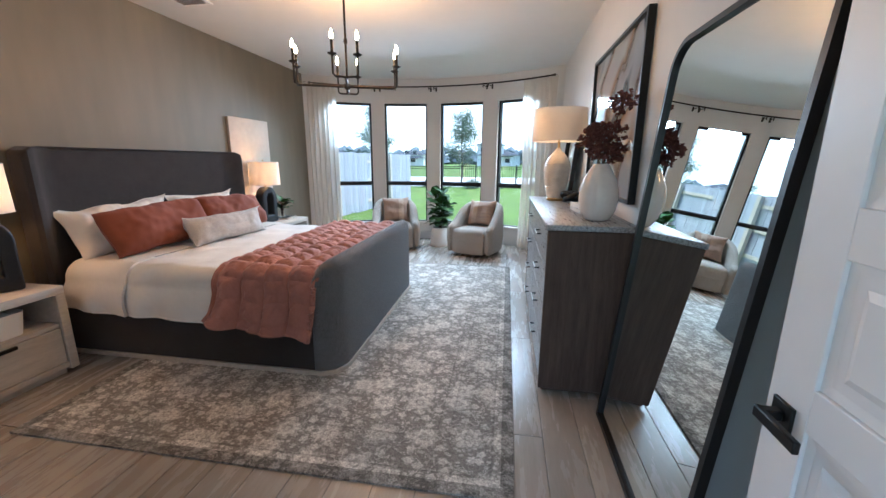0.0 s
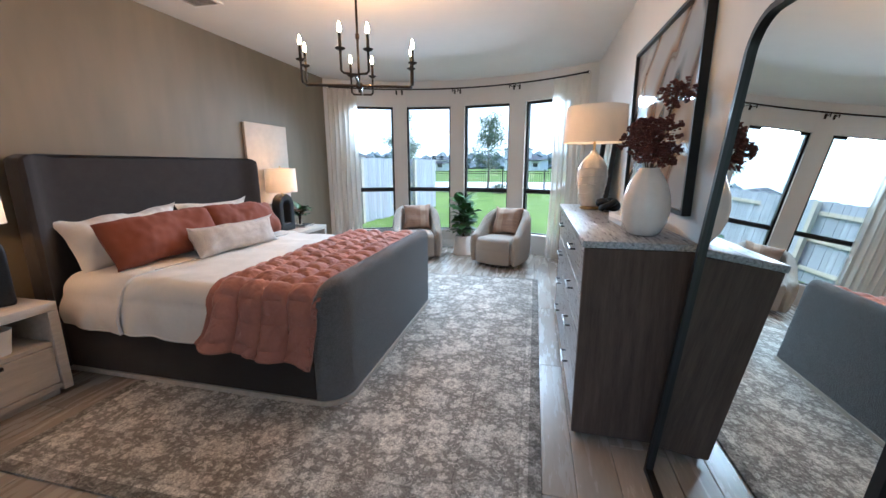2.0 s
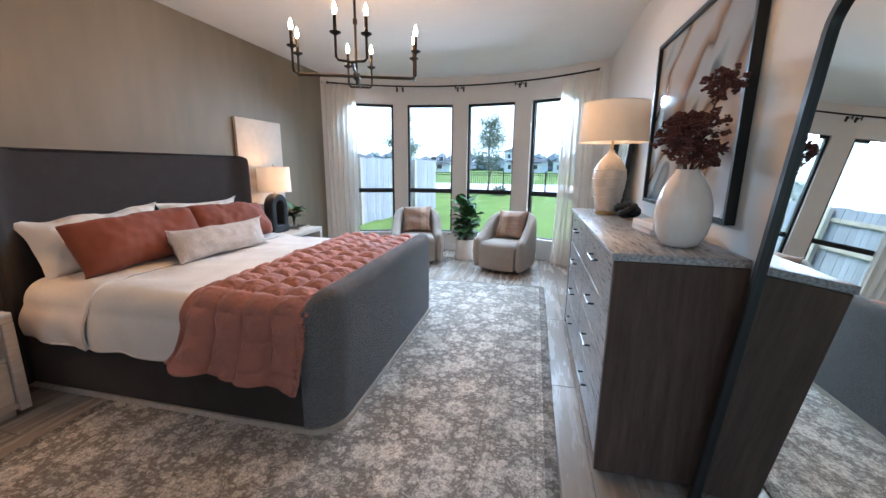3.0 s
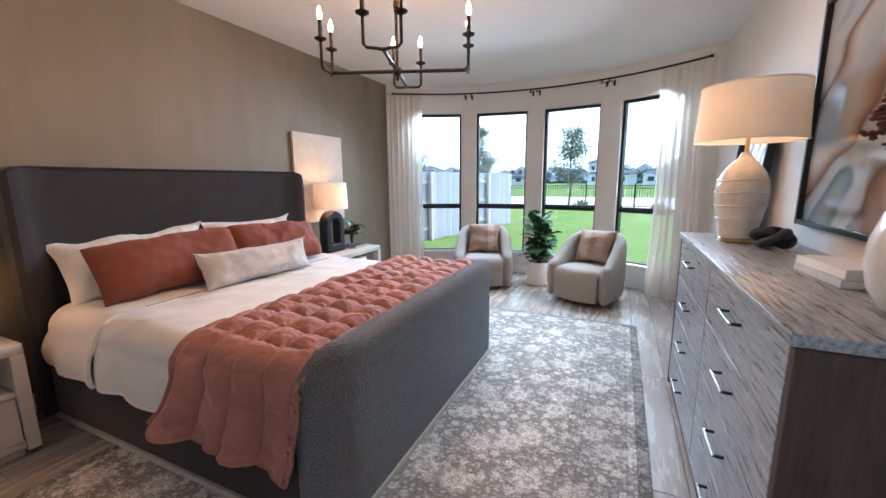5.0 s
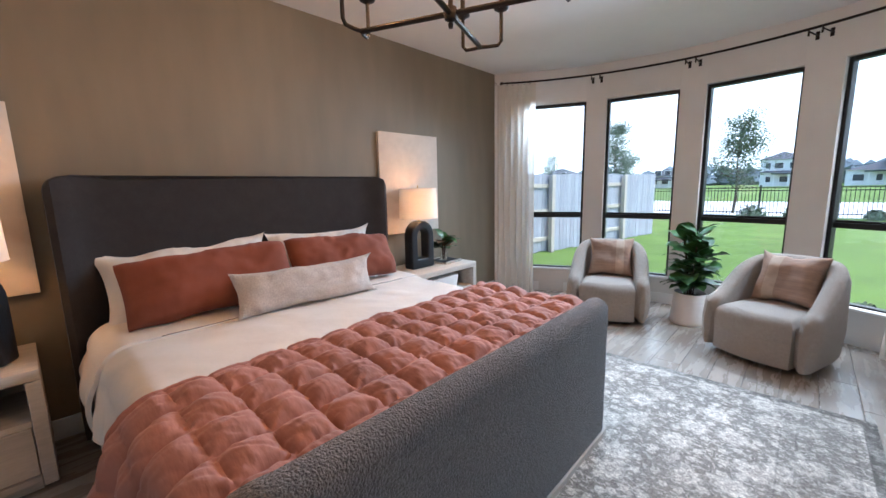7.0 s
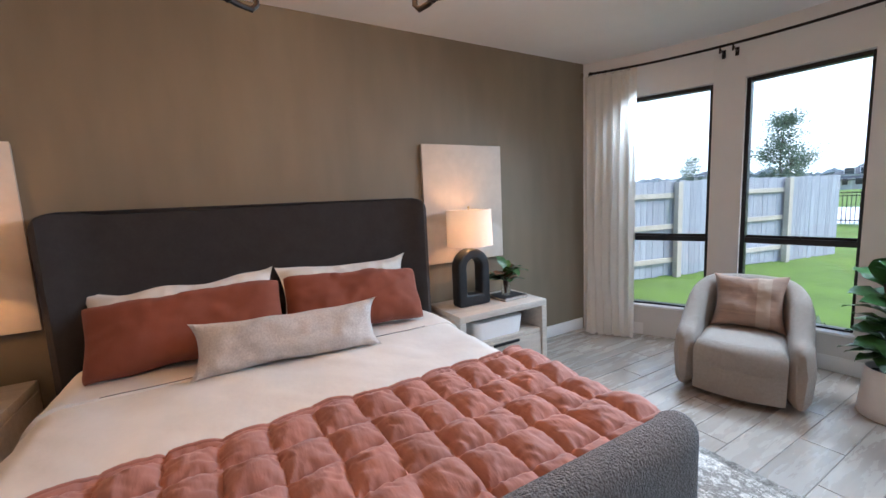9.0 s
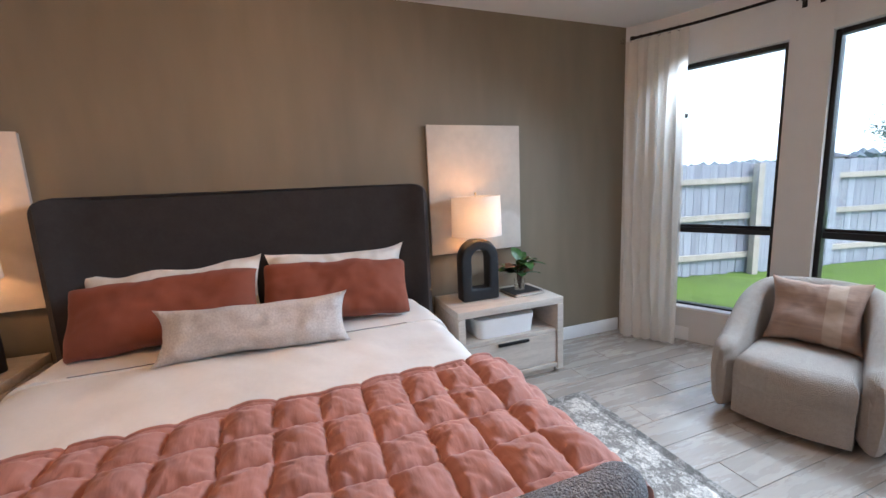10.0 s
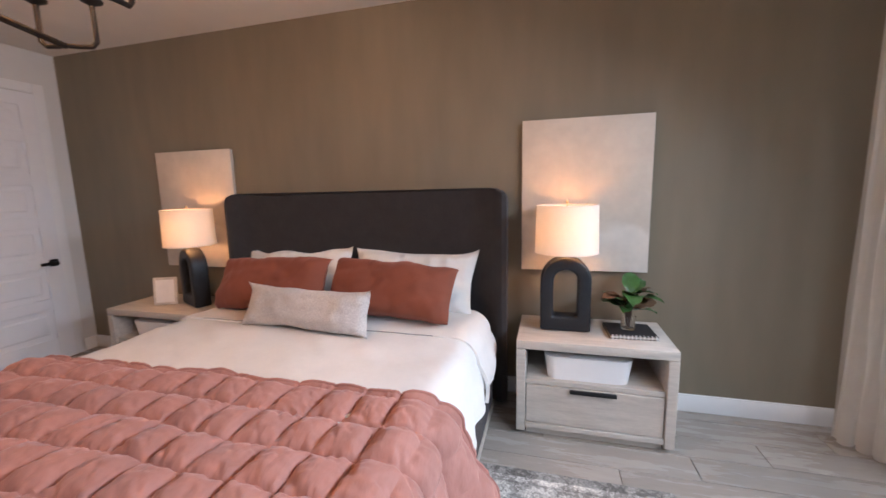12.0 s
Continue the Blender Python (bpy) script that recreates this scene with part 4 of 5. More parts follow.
        box(W - 0.075, W - 0.05, min(y0 + s * 0.009, y0 + s * 0.05), max(y0 + s * 0.009, y0 + s * 0.05), hz - 0.0125, hz + 0.0125, 0.003, 1, hdl)
        box(W - 0.185, W - 0.05, min(y0 + s * 0.045, y0 + s * 0.06), max(y0 + s * 0.045, y0 + s * 0.06), hz - 0.0145, hz + 0.0145, 0.003, 1, hdl)
        part("door_handle", hdl, M_BLACK, e, "square black lever handle")
    return e


RAILS = [(0.0, 0.216), (0.496, 0.596), (0.876, 0.976), (1.256, 1.356), (1.636, 1.736), (2.016, 2.116), (2.33, 2.44)]
panel_door("door_1", pose(0.690, 0.205, 0.008, 0, 0, 90), 0.76, 2.44, RAILS, (1,), "white panelled entrance door standing open with a black lever", 0.875)
panel_door("door_2", pose(-2.45, YN + 0.043, 0.008, 0, 0, 180), 0.76, 2.44, RAILS, (-1,), "closed tall white panelled door with a black lever", 0.925)


# ---- chairs, plant, curtains ----
def armchair(at, turn, label):
    e = thing("armchair", pose(at[0], at[1], 0, rz=turn), label, "chair", "barrel chairs")
    # facing -y; the shell runs back along one arm, round the back and forward along the other
    line = []
    RR, front = 0.318, -0.33
    for k in range(13):
        line.append((-RR - 0.012 * (1 - k / 12), front + (0.06 - front) * k / 12, -1.0, 0.0))
    for k in range(1, 24):
        a = radians(180 - 180 * k / 24)
        line.append((RR * math.cos(a), 0.06 + RR * 0.98 * math.sin(a), math.cos(a), math.sin(a)))
    line += [(-x, y, -nx, ny) for x, y, nx, ny in reversed(line[:13])]
    b = bmesh.new()
    rings = []
    n = len(line)
    for i, (x, y, nx, ny) in enumerate(line):
        t = min(i, n - 1 - i) / ((n - 1) / 2)
        s = max(0.0, min(1.0, (t - 0.06) / 0.72))
        s = s * s * (3 - 2 * s)
        h = 0.475 + 0.32 * s
        cap = max(0.0, 1 - min(i, n - 1 - i) / 2.2)
        half = 0.060 * math.sqrt(max(0.05, 1 - cap * cap))
        h -= 0.05 * cap * cap
        sec = [(half * 0.55, 0.055), (half * 0.95, 0.10), (half + 0.012, 0.28), (half + 0.004, h - 0.10)]
        sec += [(half * math.cos(radians(q)) - 0.012 * s, h - 0.055 + 0.055 * math.sin(radians(q))) for q in range(0, 181, 20)]
        sec += [(-half - 0.016 * s, h - 0.14), (-half - 0.02, 0.36), (-half - 0.01, 0.10), (-half * 0.6, 0.055)]
        push = 0.010 * noise.noise(Vector((x * 4, y * 4, 1)))
        rings.append([b.verts.new((x + nx * (o + push), y + ny * (o + push), z)) for o, z in sec])
    for p, q in zip(rings, rings[1:]):
        for k in range(len(p)):
            b.faces.new((p[k], q[k], q[(k + 1) % len(p)], p[(k + 1) % len(p)]))
    b.faces.new(rings[0])
    b.faces.new(list(reversed(rings[-1])))
    part("shell", b, M_CHAIR, e)

    def d_shape(w, yf, yb, bulge):
        pts = [(-w + 2 * w * k / 12, yf - bulge * (1 - (2 * k / 12 - 1) ** 2)) for k in range(13)]
        return pts + [(w * math.cos(radians(180 * k / 16)), yb + 0.16 * math.sin(radians(180 * k / 16))) for k in range(17)]
    part("seat_cushion", soft_prism(d_shape(0.262, -0.348, 0.06, 0.045), 0.235, 0.425, 0.085), M_CHAIR, e)
    part("front_base", prism(d_shape(0.260, -0.343, 0.05, 0.045), 0.055, 0.26), M_CHAIR, e)
    part("swivel_base", lathe([(0.25, 0.0), (0.26, 0.01), (0.26, 0.04), (0.20, 0.052)], 32), M_BLACK, e, "dark round swivel base")
    return e


CH_L, CH_R = (-1.83, 6.33, 18), (-0.43, 6.14, -22)
armchair(CH_L[:2], CH_L[2], "cream boucle barrel chair with a tan cushion by the window")
armchair(CH_R[:2], CH_R[2], "cream boucle barrel chair with a tan cushion beside the plant")


def chair_cushion(c):
    m = pose(c[0], c[1], 0, rz=c[2]) @ pose(0.01, 0.125, 0.622, -20, 0, 0)
    b = pillow(0.46, 0.425, 0.16, seed=c[0], crease=0.004, pinch=0.16)
    ob = solo("throw_cushion", b, M_TAN, m, "square tan cushion with a paler woven band", "cushion", "chair cushions")
    ob.data.materials.append(M_SAND)
    for p in ob.data.polygons:
        if 0.05 < p.center.x * (1 if c is CH_L else -1) < 0.13:
            p.material_index = 1


chair_cushion(CH_L)
chair_cushion(CH_R)


def leaf_mesh(length, width, rng):
    b = bmesh.new()
    n = 8
    rows = []
    fold = rng.uniform(0.10, 0.3)
    curl = rng.uniform(0.25, 0.6)
    for i in range(n + 1):
        t = i / n
        w = width * (math.sin(math.pi * min(1, t ** 0.75)) ** 0.7) * (0.65 + 0.55 * t) * 0.5 if 0 < t < 1 else 0.002
        z = -curl * length * t * t
        y = length * t * (1 - 0.15 * t)
        wav = 0.06 * width * math.sin(t * 14)
        rows.append([b.verts.new((-w, y, z + fold * w + wav)), b.verts.new((-w * .5, y, z + fold * w * .35)), b.verts.new((0, y, z)), b.verts.new((w * .5, y, z + fold * w * .35)), b.verts.new((w, y, z + fold * w - wav))])
    for p, q in zip(rows, rows[1:]):
        for k in range(4):
            b.faces.new((p[k], p[k + 1], q[k + 1], q[k]))
    return b


def floor_plant(x, y):
    rng = random.Random(11)
    pot = thing("planter", (x, y, 0), "white tapered planter on the floor", "planter")
    prof = [(0.0, 0.0), (0.160, 0.0), (0.168, 0.012), (0.166, 0.05), (0.146, 0.312), (0.143, 0.318), (0.137, 0.316), (0.137, 0.27), (0.0, 0.27)]
    part("pot", lathe(prof, 40), M_POT, pot)
    part("soil", lathe([(0.0, 0.272), (0.134, 0.272), (0.05, 0.29), (0.0, 0.292)], 24), M_SOIL, pot)
    e = thing("fiddle_leaf_plant", (x, y, 0.28), "leafy green fiddle-leaf plant growing in the white planter", "plant")
    for s in range(4):
        a = s * 1.6 + rng.uniform(0, 0.6)
        r = rng.uniform(0.03, 0.09)
        top = Vector((r * math.cos(a) * 1.3, r * math.sin(a) * 1.3, 0.46 + 0.055 * s))
        part("stem", tube([(0.02 * math.cos(a), 0.02 * math.sin(a), 0), top * 0.5 + Vector((0, 0, 0.01)), top], 0.007, 7), M_STEM, e)
        for k in range(15):
            t = 0.16 + 0.86 * k / 14
            L = rng.uniform(0.20, 0.30) * (1.0 - 0.22 * max(0.0, t - 0.6))
            b = leaf_mesh(L, L * 0.72, rng)
            ang = k * 137.5 + s * 40 + rng.uniform(-20, 20)
            p = Vector((top.x * t, top.y * t, top.z * t))
            part("leaf", b, M_LEAF, e, at=Matrix.Translation(p) @ pose(0, 0, 0, 0, 0, ang) @ pose(0, 0, 0, rng.uniform(8, 34) + 46 * t * t, rng.uniform(-20, 20), 0))


floor_plant(-1.11, 6.60)


def curtain(a0, a1, n_fold, seed, label):
    """A sheer panel hung along the curved rod, gathered into folds."""
    R0 = ROD_R
    def f(u, v):
        z = 2.655 - v * 2.645
        gather = 1.0 - 0.10 * math.sin(math.pi * min(1, v * 1.0)) if seed == 2 else 1.0
        ang = a0 + (a1 - a0) * (0.5 + (u - 0.5) * gather)
        ph = u * n_fold * 2 * math.pi
        amp = (0.018 + 0.016 * v) * (0.75 + 0.9 * noise.noise(Vector((u * 6, v * 0.8, seed + 11))))
        d = amp * math.sin(ph + 1.5 * noise.noise(Vector((u * 5, v * 2.5, seed)))) + 0.02 * noise.noise(Vector((u * 9, v * 3, seed + 4)))
        x, y = on_arc(R0 + d, ang + 0.35 * math.sin(ph * 2))
        puddle = max(0.0, v - 0.96) / 0.04
        return (x, y, z + 0.012 * puddle * abs(math.sin(ph)))
    e = thing("curtain", (0, 0, 0), label, "curtain", "sheer curtains")
    part("panel", sheet(f, n_fold * 12, 46), M_CURTAIN, e)
    return e


curtain(-36.5, -28.2, 6, 1, "gathered sheer cream curtain panel hanging to the floor")
curtain(29.2, 39.5, 7, 2, "gathered sheer cream curtain panel falling to the tiles")


def curtain_rod():
    e = thing("curtain_rod", (0, 0, 0), "thin curved black curtain rod on paired brackets", "curtain rod")
    pts = [(*on_arc(ROD_R, ROD_A0 + (ROD_A1 - ROD_A0) * k / 60), ROD_Z) for k in range(61)]
    part("rod", tube(pts, 0.011, 10), M_IRON, e)
    for a in (ROD_A0, ROD_A1):
        x, y = on_arc(ROD_R, a)
        part("finial", lathe([(0.0, -0.02), (0.016, -0.014), (0.018, 0.0), (0.016, 0.014), (0.0, 0.02)], 14), M_IRON, e, at=pose(x, y, ROD_Z, 0, 90, -a))
    for a in (-16.05, 0.65, 17.45):
        for s in (-0.8, 0.8):
            x0, y0 = on_arc(ROD_R, a + s)
            x1, y1 = on_arc(RI, a + s)
            br = tube([(x0, y0, ROD_Z - 0.055), (x0, y0, ROD_Z - 0.013)], 0.007, 8)
            tube([(x0, y0, ROD_Z - 0.018), (x1, y1, ROD_Z - 0.018)], 0.006, 8, br)
            part("bracket", br, M_IRON, e)
            part("bracket_plate", box(-0.014, 0.014, -0.006, 0, -0.035, 0.035, 0.002, 1), M_IRON, e, at=pose(x1, y1, ROD_Z - 0.018, rz=-a))
    for c0, c1 in ((-37.0, -29.5), (30.5, 38.8)):
        for k in range(7):
            x, y = on_arc(ROD_R, c0 + (c1 - c0) * k / 6)
            part("ring", tube([(x + 0.017 * math.cos(t), y, ROD_Z - 0.006 + 0.02 * math.sin(t)) for t in [2 * math.pi * q / 14 for q in range(15)]], 0.002, 5), M_IRON, e)


curtain_rod()


# ---- chandelier ----
def chandelier():
    hx, hy, hz = -1.316, 3.23, 2.03
    e = thing("chandelier", pose(hx, hy, 0, rz=21), "dark iron chandelier with eight lit candle bulbs hanging from a rod", "chandelier")
    part("down_rod", tube([(0, 0, hz + 0.02), (0, 0, ZC - 0.02)], 0.009, 10), M_IRON, e)
    part("coupling", lathe([(0.0095, hz + 0.32), (0.015, hz + 0.325), (0.015, hz + 0.355), (0.0095, hz + 0.36)], 12), M_IRON, e)
    part("canopy", lathe([(0.0, ZC - 0.028), (0.03, ZC - 0.026), (0.062, ZC - 0.012), (0.065, ZC)], 28), M_IRON, e)
    hub = lathe([(0.0, hz - 0.05), (0.008, hz - 0.048), (0.010, hz - 0.032), (0.006, hz - 0.028), (0.022, hz - 0.02), (0.026, hz), (0.022, hz + 0.02), (0.0, hz + 0.024)], 16)
    part("hub", hub, M_IRON, e)
    for k in range(4):
        m = pose(0, 0, hz, rz=90 * k)
        R, w = 0.375, 0.088
        arm = part("arm", tube([(0.02, 0, 0), (R - 0.03, 0, 0), (R, 0, 0)], 0.0105, 8), M_IRON, e, at=m)
        for s in (-1, 1):
            post = tube([(R - 0.004, 0, 0), (R + 0.012, s * w * 0.35, 0.002), (R + 0.02, s * (w - 0.015), 0.004), (R + 0.02, s * w, 0.02), (R + 0.02, s * w, 0.10), (R + 0.02, s * w, 0.135)], 0.008, 8)
            c = part("candle_arm", post, M_IRON, arm)
            part("candle_cup", lathe([(0.006, 0.133), (0.012, 0.138), (0.031, 0.148), (0.033, 0.154), (0.012, 0.156), (0.0105, 0.17), (0.0105, 0.245), (0.0, 0.245)], 18, ox=R + 0.02, oy=s * w), M_IRON, arm)
            part("bulb", lathe([(0.0, 0.245), (0.007, 0.247), (0.0125, 0.262), (0.0125, 0.277), (0.006, 0.300), (0.0, 0.314)], 14, ox=R + 0.02, oy=s * w), M_BULB, arm, "lit flame-shaped bulb")
            p = e.matrix_basis @ m @ Vector((R + 0.02, s * w, 0.285))
            lp = new("bulb_light", bpy.data.lights.new("bulb_light", 'POINT'))
            lp.data.energy, lp.data.color, lp.data.shadow_soft_size = CANDLE_WATTS, WARM, 0.02
            lp.location = p + Vector((0, 0, 0.05))


chandelier()


# ---- rug ----
def rug_mat():
    m = bpy.data.materials.new("vintage_rug_pile")
    m.use_nodes = True
    nt = m.node_tree
    L = nt.links
    p = nt.nodes["Principled BSDF"]
    p.inputs["Roughness"].default_value = 0.95
    p.inputs["Specular IOR Level"].default_value = 0.2
    p.inputs["Sheen Weight"].default_value = 0.15
    p.inputs["Sheen Roughness"].default_value = 0.4
    tc = nt.nodes.new("ShaderNodeTexCoord")

    def node(kind, **k):
        n = nt.nodes.new(kind)
        for a, v in k.items():
            n.inputs[a].default_value = v
        return n
    dn = node("ShaderNodeTexNoise", Scale=5.0, Detail=2.0)
    L.new(tc.outputs["Object"], dn.inputs["Vector"])
    mixv = nt.nodes.new("ShaderNodeMix")
    mixv.data_type = 'VECTOR'
    mixv.inputs[0].default_value = 0.04
    L.new(tc.outputs["Object"], mixv.inputs[4])
    L.new(dn.outputs["Color"], mixv.inputs[5])
    def op(kind, a0, a1=0.0, a2=0.0):
        n = nt.nodes.new("ShaderNodeMath")
        n.operation = kind
        for i, v in enumerate((a0, a1, a2)):
            if isinstance(v, float):
                n.inputs[i].default_value = v
            else:
                L.new(v, n.inputs[i])
        return n.outputs[0]

    def steps(src, stops):
        r = nt.nodes.new("ShaderNodeValToRGB")
        e = r.color_ramp.elements
        e[0].position, e[0].color = stops[0][0], (stops[0][1],) * 3 + (1,)
        e[1].position, e[1].color = stops[-1][0], (stops[-1][1],) * 3 + (1,)
        for pos, g in stops[1:-1]:
            k = e.new(pos)
            k.color = (g, g, g, 1)
        L.new(src, r.inputs[0])
        return r.outputs[0]

    def blossoms(scale, petals, rim, stops):
        """Ringed flowers with petals, one in each cell of a loose grid."""
        v = node("ShaderNodeTexVoronoi", Scale=scale, Randomness=0.8)
        v.voronoi_dimensions = '2D'
        L.new(mixv.outputs[1], v.inputs["Vector"])
        d = nt.nodes.new("ShaderNodeVectorMath")
        d.operation = 'SUBTRACT'
        L.new(mixv.outputs[1], d.inputs[0])
        L.new(v.outputs["Position"], d.inputs[1])
        q = nt.nodes.new("ShaderNodeSeparateXYZ")
        L.new(d.outputs[0], q.inputs[0])
        ang = op('ARCTAN2', q.outputs[1], q.outputs[0])
        lobes = op('COSINE', op('MULTIPLY', ang, petals))
        size = op('MULTIPLY_ADD', lobes, 0.14 * rim, rim)
        return steps(op('DIVIDE', v.outputs["Distance"], size), stops)
    big = blossoms(4.3, 9.0, 0.34, ((0.0, 0.35), (0.14, 0.9), (0.25, 0.15), (0.36, 0.75), (0.66, 0.95), (0.78, 0.2), (0.90, 0.45), (1.0, 0.0)))
    small = blossoms(10.5, 5.0, 0.29, ((0.0, 0.2), (0.2, 0.9), (0.7, 0.85), (0.9, 0.1), (1.0, 0.0)))
    leaf = blossoms(23.0, 2.0, 0.26, ((0.0, 0.85), (0.75, 0.7), (1.0, 0.0)))
    w = node("ShaderNodeTexNoise", Scale=9.0, Detail=3.0, Roughness=0.6, Distortion=1.4)
    L.new(mixv.outputs[1], w.inputs["Vector"])
    vine = steps(op('ABSOLUTE', op('SUBTRACT', w.outputs[0], 0.5)), ((0.0, 0.8), (0.010, 0.6), (0.020, 0.0)))
    fade = node("ShaderNodeTexNoise", Scale=2.2, Detail=5.0, Roughness=0.65)
    L.new(tc.outputs["Object"], fade.inputs["Vector"])
    worn = node("ShaderNodeTexNoise", Scale=60.0, Detail=4.0, Roughness=0.8)
    L.new(tc.outputs["Object"], worn.inputs["Vector"])
    motif = op('MAXIMUM', big, op('MULTIPLY', op('MAXIMUM', op('MAXIMUM', small, vine), op('MULTIPLY', leaf, 0.8)), 0.85))
    keep = steps(op('MULTIPLY_ADD', worn.outputs[0], 0.75, op('MULTIPLY', fade.outputs[0], 0.35)), ((0.44, 0.30), (0.60, 1.0)))
    tone = op('MULTIPLY', motif, keep)
    pattern = op('MULTIPLY_ADD', op('SUBTRACT', fade.outputs[0], 0.5), 0.30, tone)
    r = nt.nodes.new("ShaderNodeValToRGB")
    e = r.color_ramp.elements
    e[0].position, e[0].color = 0.0, (0.265, 0.246, 0.222, 1)
    e[1].position, e[1].color = 0.85, (0.76, 0.725, 0.665, 1)
    L.new(pattern, r.inputs[0])
    # border bands by distance from the rim
    sx = nt.nodes.new("ShaderNodeSeparateXYZ")
    L.new(tc.outputs["Object"], sx.inputs[0])

    def math_(op, i0, v1=None, i1=None):
        n = nt.nodes.new("ShaderNodeMath")
        n.operation = op
        L.new(i0, n.inputs[0])
        if i1 is not None:
            L.new(i1, n.inputs[1])
        elif v1 is not None:
            n.inputs[1].default_value = v1
        return n.outputs[0]
    ax = math_('SUBTRACT', math_('ABSOLUTE', sx.outputs[0]), RUG_W / 2)
    ay = math_('SUBTRACT', math_('ABSOLUTE', sx.outputs[1]), RUG_L / 2)
    d = math_('MULTIPLY', math_('MAXIMUM', ax, None, ay), -1.0)
    br = nt.nodes.new("ShaderNodeValToRGB")
    br.color_ramp.interpolation = 'CONSTANT'
    be = br.color_ramp.elements
    be[0].position, be[0].color = 0.0, (0.45, 0.45, 0.45, 1)
    be[1].position, be[1].color = 0.06, (0.98, 0.98, 0.98, 1)
    for pos, g in ((0.10, 0.66), (0.112, 0.86), (0.33, 0.68), (0.342, 0.93), (0.40, 0.72), (0.410, 1.0)):
        q = be.new(pos)
        q.color = (g, g, g, 1)
    L.new(d, br.inputs[0])
    mul = nt.nodes.new("ShaderNodeMix")
    mul.data_type, mul.blend_type = 'RGBA', 'MULTIPLY'
    mul.inputs[0].default_value = 0.92
    L.new(r.outputs[0], mul.inputs[6])
    L.new(br.outputs[0], mul.inputs[7])
    sp = node("ShaderNodeTexNoise", Scale=140.0, Detail=2.0, Roughness=0.8)
    L.new(tc.outputs["Object"], sp.inputs["Vector"])
    sr = node("ShaderNodeMapRange")
    sr.inputs["From Min"].default_value, sr.inputs["From Max"].default_value = 0.32, 0.68
    sr.inputs["To Min"].default_value, sr.inputs["To Max"].default_value = 0.55, 1.45
    L.new(sp.outputs[0], sr.inputs[0])
    hs = nt.nodes.new("ShaderNodeHueSaturation")
    L.new(sr.outputs[0], hs.inputs["Value"])
    L.new(mul.outputs[2], hs.inputs["Color"])
    L.new(hs.outputs[0], p.inputs["Base Color"])
    bn = node("ShaderNodeTexNoise", Scale=320.0, Detail=2.0)
    L.new(tc.outputs["Object"], bn.inputs["Vector"])
    s = nt.nodes.new("ShaderNodeMath")
    s.operation = 'MULTIPLY_ADD'
    s.inputs[1].default_value = 0.6
    L.new(bn.outputs[0], s.inputs[0])
    L.new(pattern, s.inputs[2])
    bp = node("ShaderNodeBump", Strength=0.6, Distance=0.004)
    L.new(s.outputs[0], bp.inputs["Height"])
    L.new(bp.outputs[0], p.inputs["Normal"])
    return m


RUG_X0, RUG_X1, RUG_Y0, RUG_Y1 = -2.590, 0.09, 1.430, 5.315
RUG_W, RUG_L = RUG_X1 - RUG_X0, RUG_Y1 - RUG_Y0
# the bed stands on the rug: its thin base board keeps clear of the pile
solo("rug", prism(round_rect(-RUG_W / 2, RUG_W / 2, -RUG_L / 2, RUG_L / 2, 0.012, 3), 0.0, 0.011, 0.004, 2), rug_mat(), ((RUG_X0 + RUG_X1) / 2, (RUG_Y0 + RUG_Y1) / 2, 0.001), "distressed grey and ivory patterned area rug under the bed", "rug")


# ---- baseboards, casings, vent ----
def board(name, x0, x1, y0, y1, label="white painted baseboard"):
    solo(name, box(x0, x1, y0, y1, 0.001, 0.125, 0.005, 2), M_TRIM, (0, 0, 0), label, "baseboard", kind="structure")


board("baseboard_west", XL, XL + 0.016, YN + 0.017, 6.44)
board("baseboard_east", XR - 0.016, XR, 1.0, 6.35)
board("baseboard_south", XL + 0.017, -3.31, YN, YN + 0.016)
board("baseboard_south", -2.36, -0.73, YN, YN + 0.016)
solo("baseboard_bay", arc_block(-36.7, 39.5, RI - 0.016, RI - 0.0005, 0.001, 0.125), M_TRIM, (0, 0, 0), "white baseboard following the curved wall", "baseboard", kind="structure")


def casing(name, x0, x1, y):
    c = bmesh.new()
    box(x0 - 0.085, x0, y, y + 0.018, 0.0, 2.545, 0.004, 2, c)
    box(x1, x1 + 0.085, y, y + 0.018, 0.0, 2.545, 0.004, 2, c)
    box(x0, x1, y, y + 0.018, 2.46, 2.545, 0.004, 2, c)
    solo(name, c, M_TRIM, (0, 0, 0), "white moulded door casing", "trim", kind="structure")


casing("trim_door", -3.22, -2.44, YN)


def vent():
    e = thing("ceiling_vent", (-2.87, 3.46, ZC), "white slatted air vent set in the ceiling", "vent")
    fr = box(-0.15, 0.15, -0.13, -0.10, -0.012, 0, 0.003, 1)
    box(-0.15, 0.15, 0.10, 0.13, -0.012, 0, 0.003, 1, fr)
    box(-0.15, -0.12, -0.10, 0.10, -0.012, 0, 0.003, 1, fr)
    box(0.12, 0.15, -0.10, 0.10, -0.012, 0, 0.003, 1, fr)
    part("frame", fr, M_TRIM, e)
    # A flat dark sheet stands for the shade inside the duct.
    part("backing", box(-0.12, 0.12, -0.10, 0.10, -0.002, -0.0005), M_GROUT, e, "dark sheet for the shade of the duct")
    for k in range(8):
        part("slat", box(-0.119, 0.119, -0.012, 0.012, -0.001, 0.001), M_TRIM, e, at=pose(0, -0.085 + 0.0243 * k, -0.012, 35))


vent()


# ---- small things on the nightstands and dresser ----
def book(name, x, y, z, w, d, h, turn, m, label, group=""):
    e = thing(name, pose(x, y, z, rz=turn), label, "book", group)
    c = box(-w / 2, w / 2, -d / 2, d / 2, 0, 0.003, 0.001, 1)
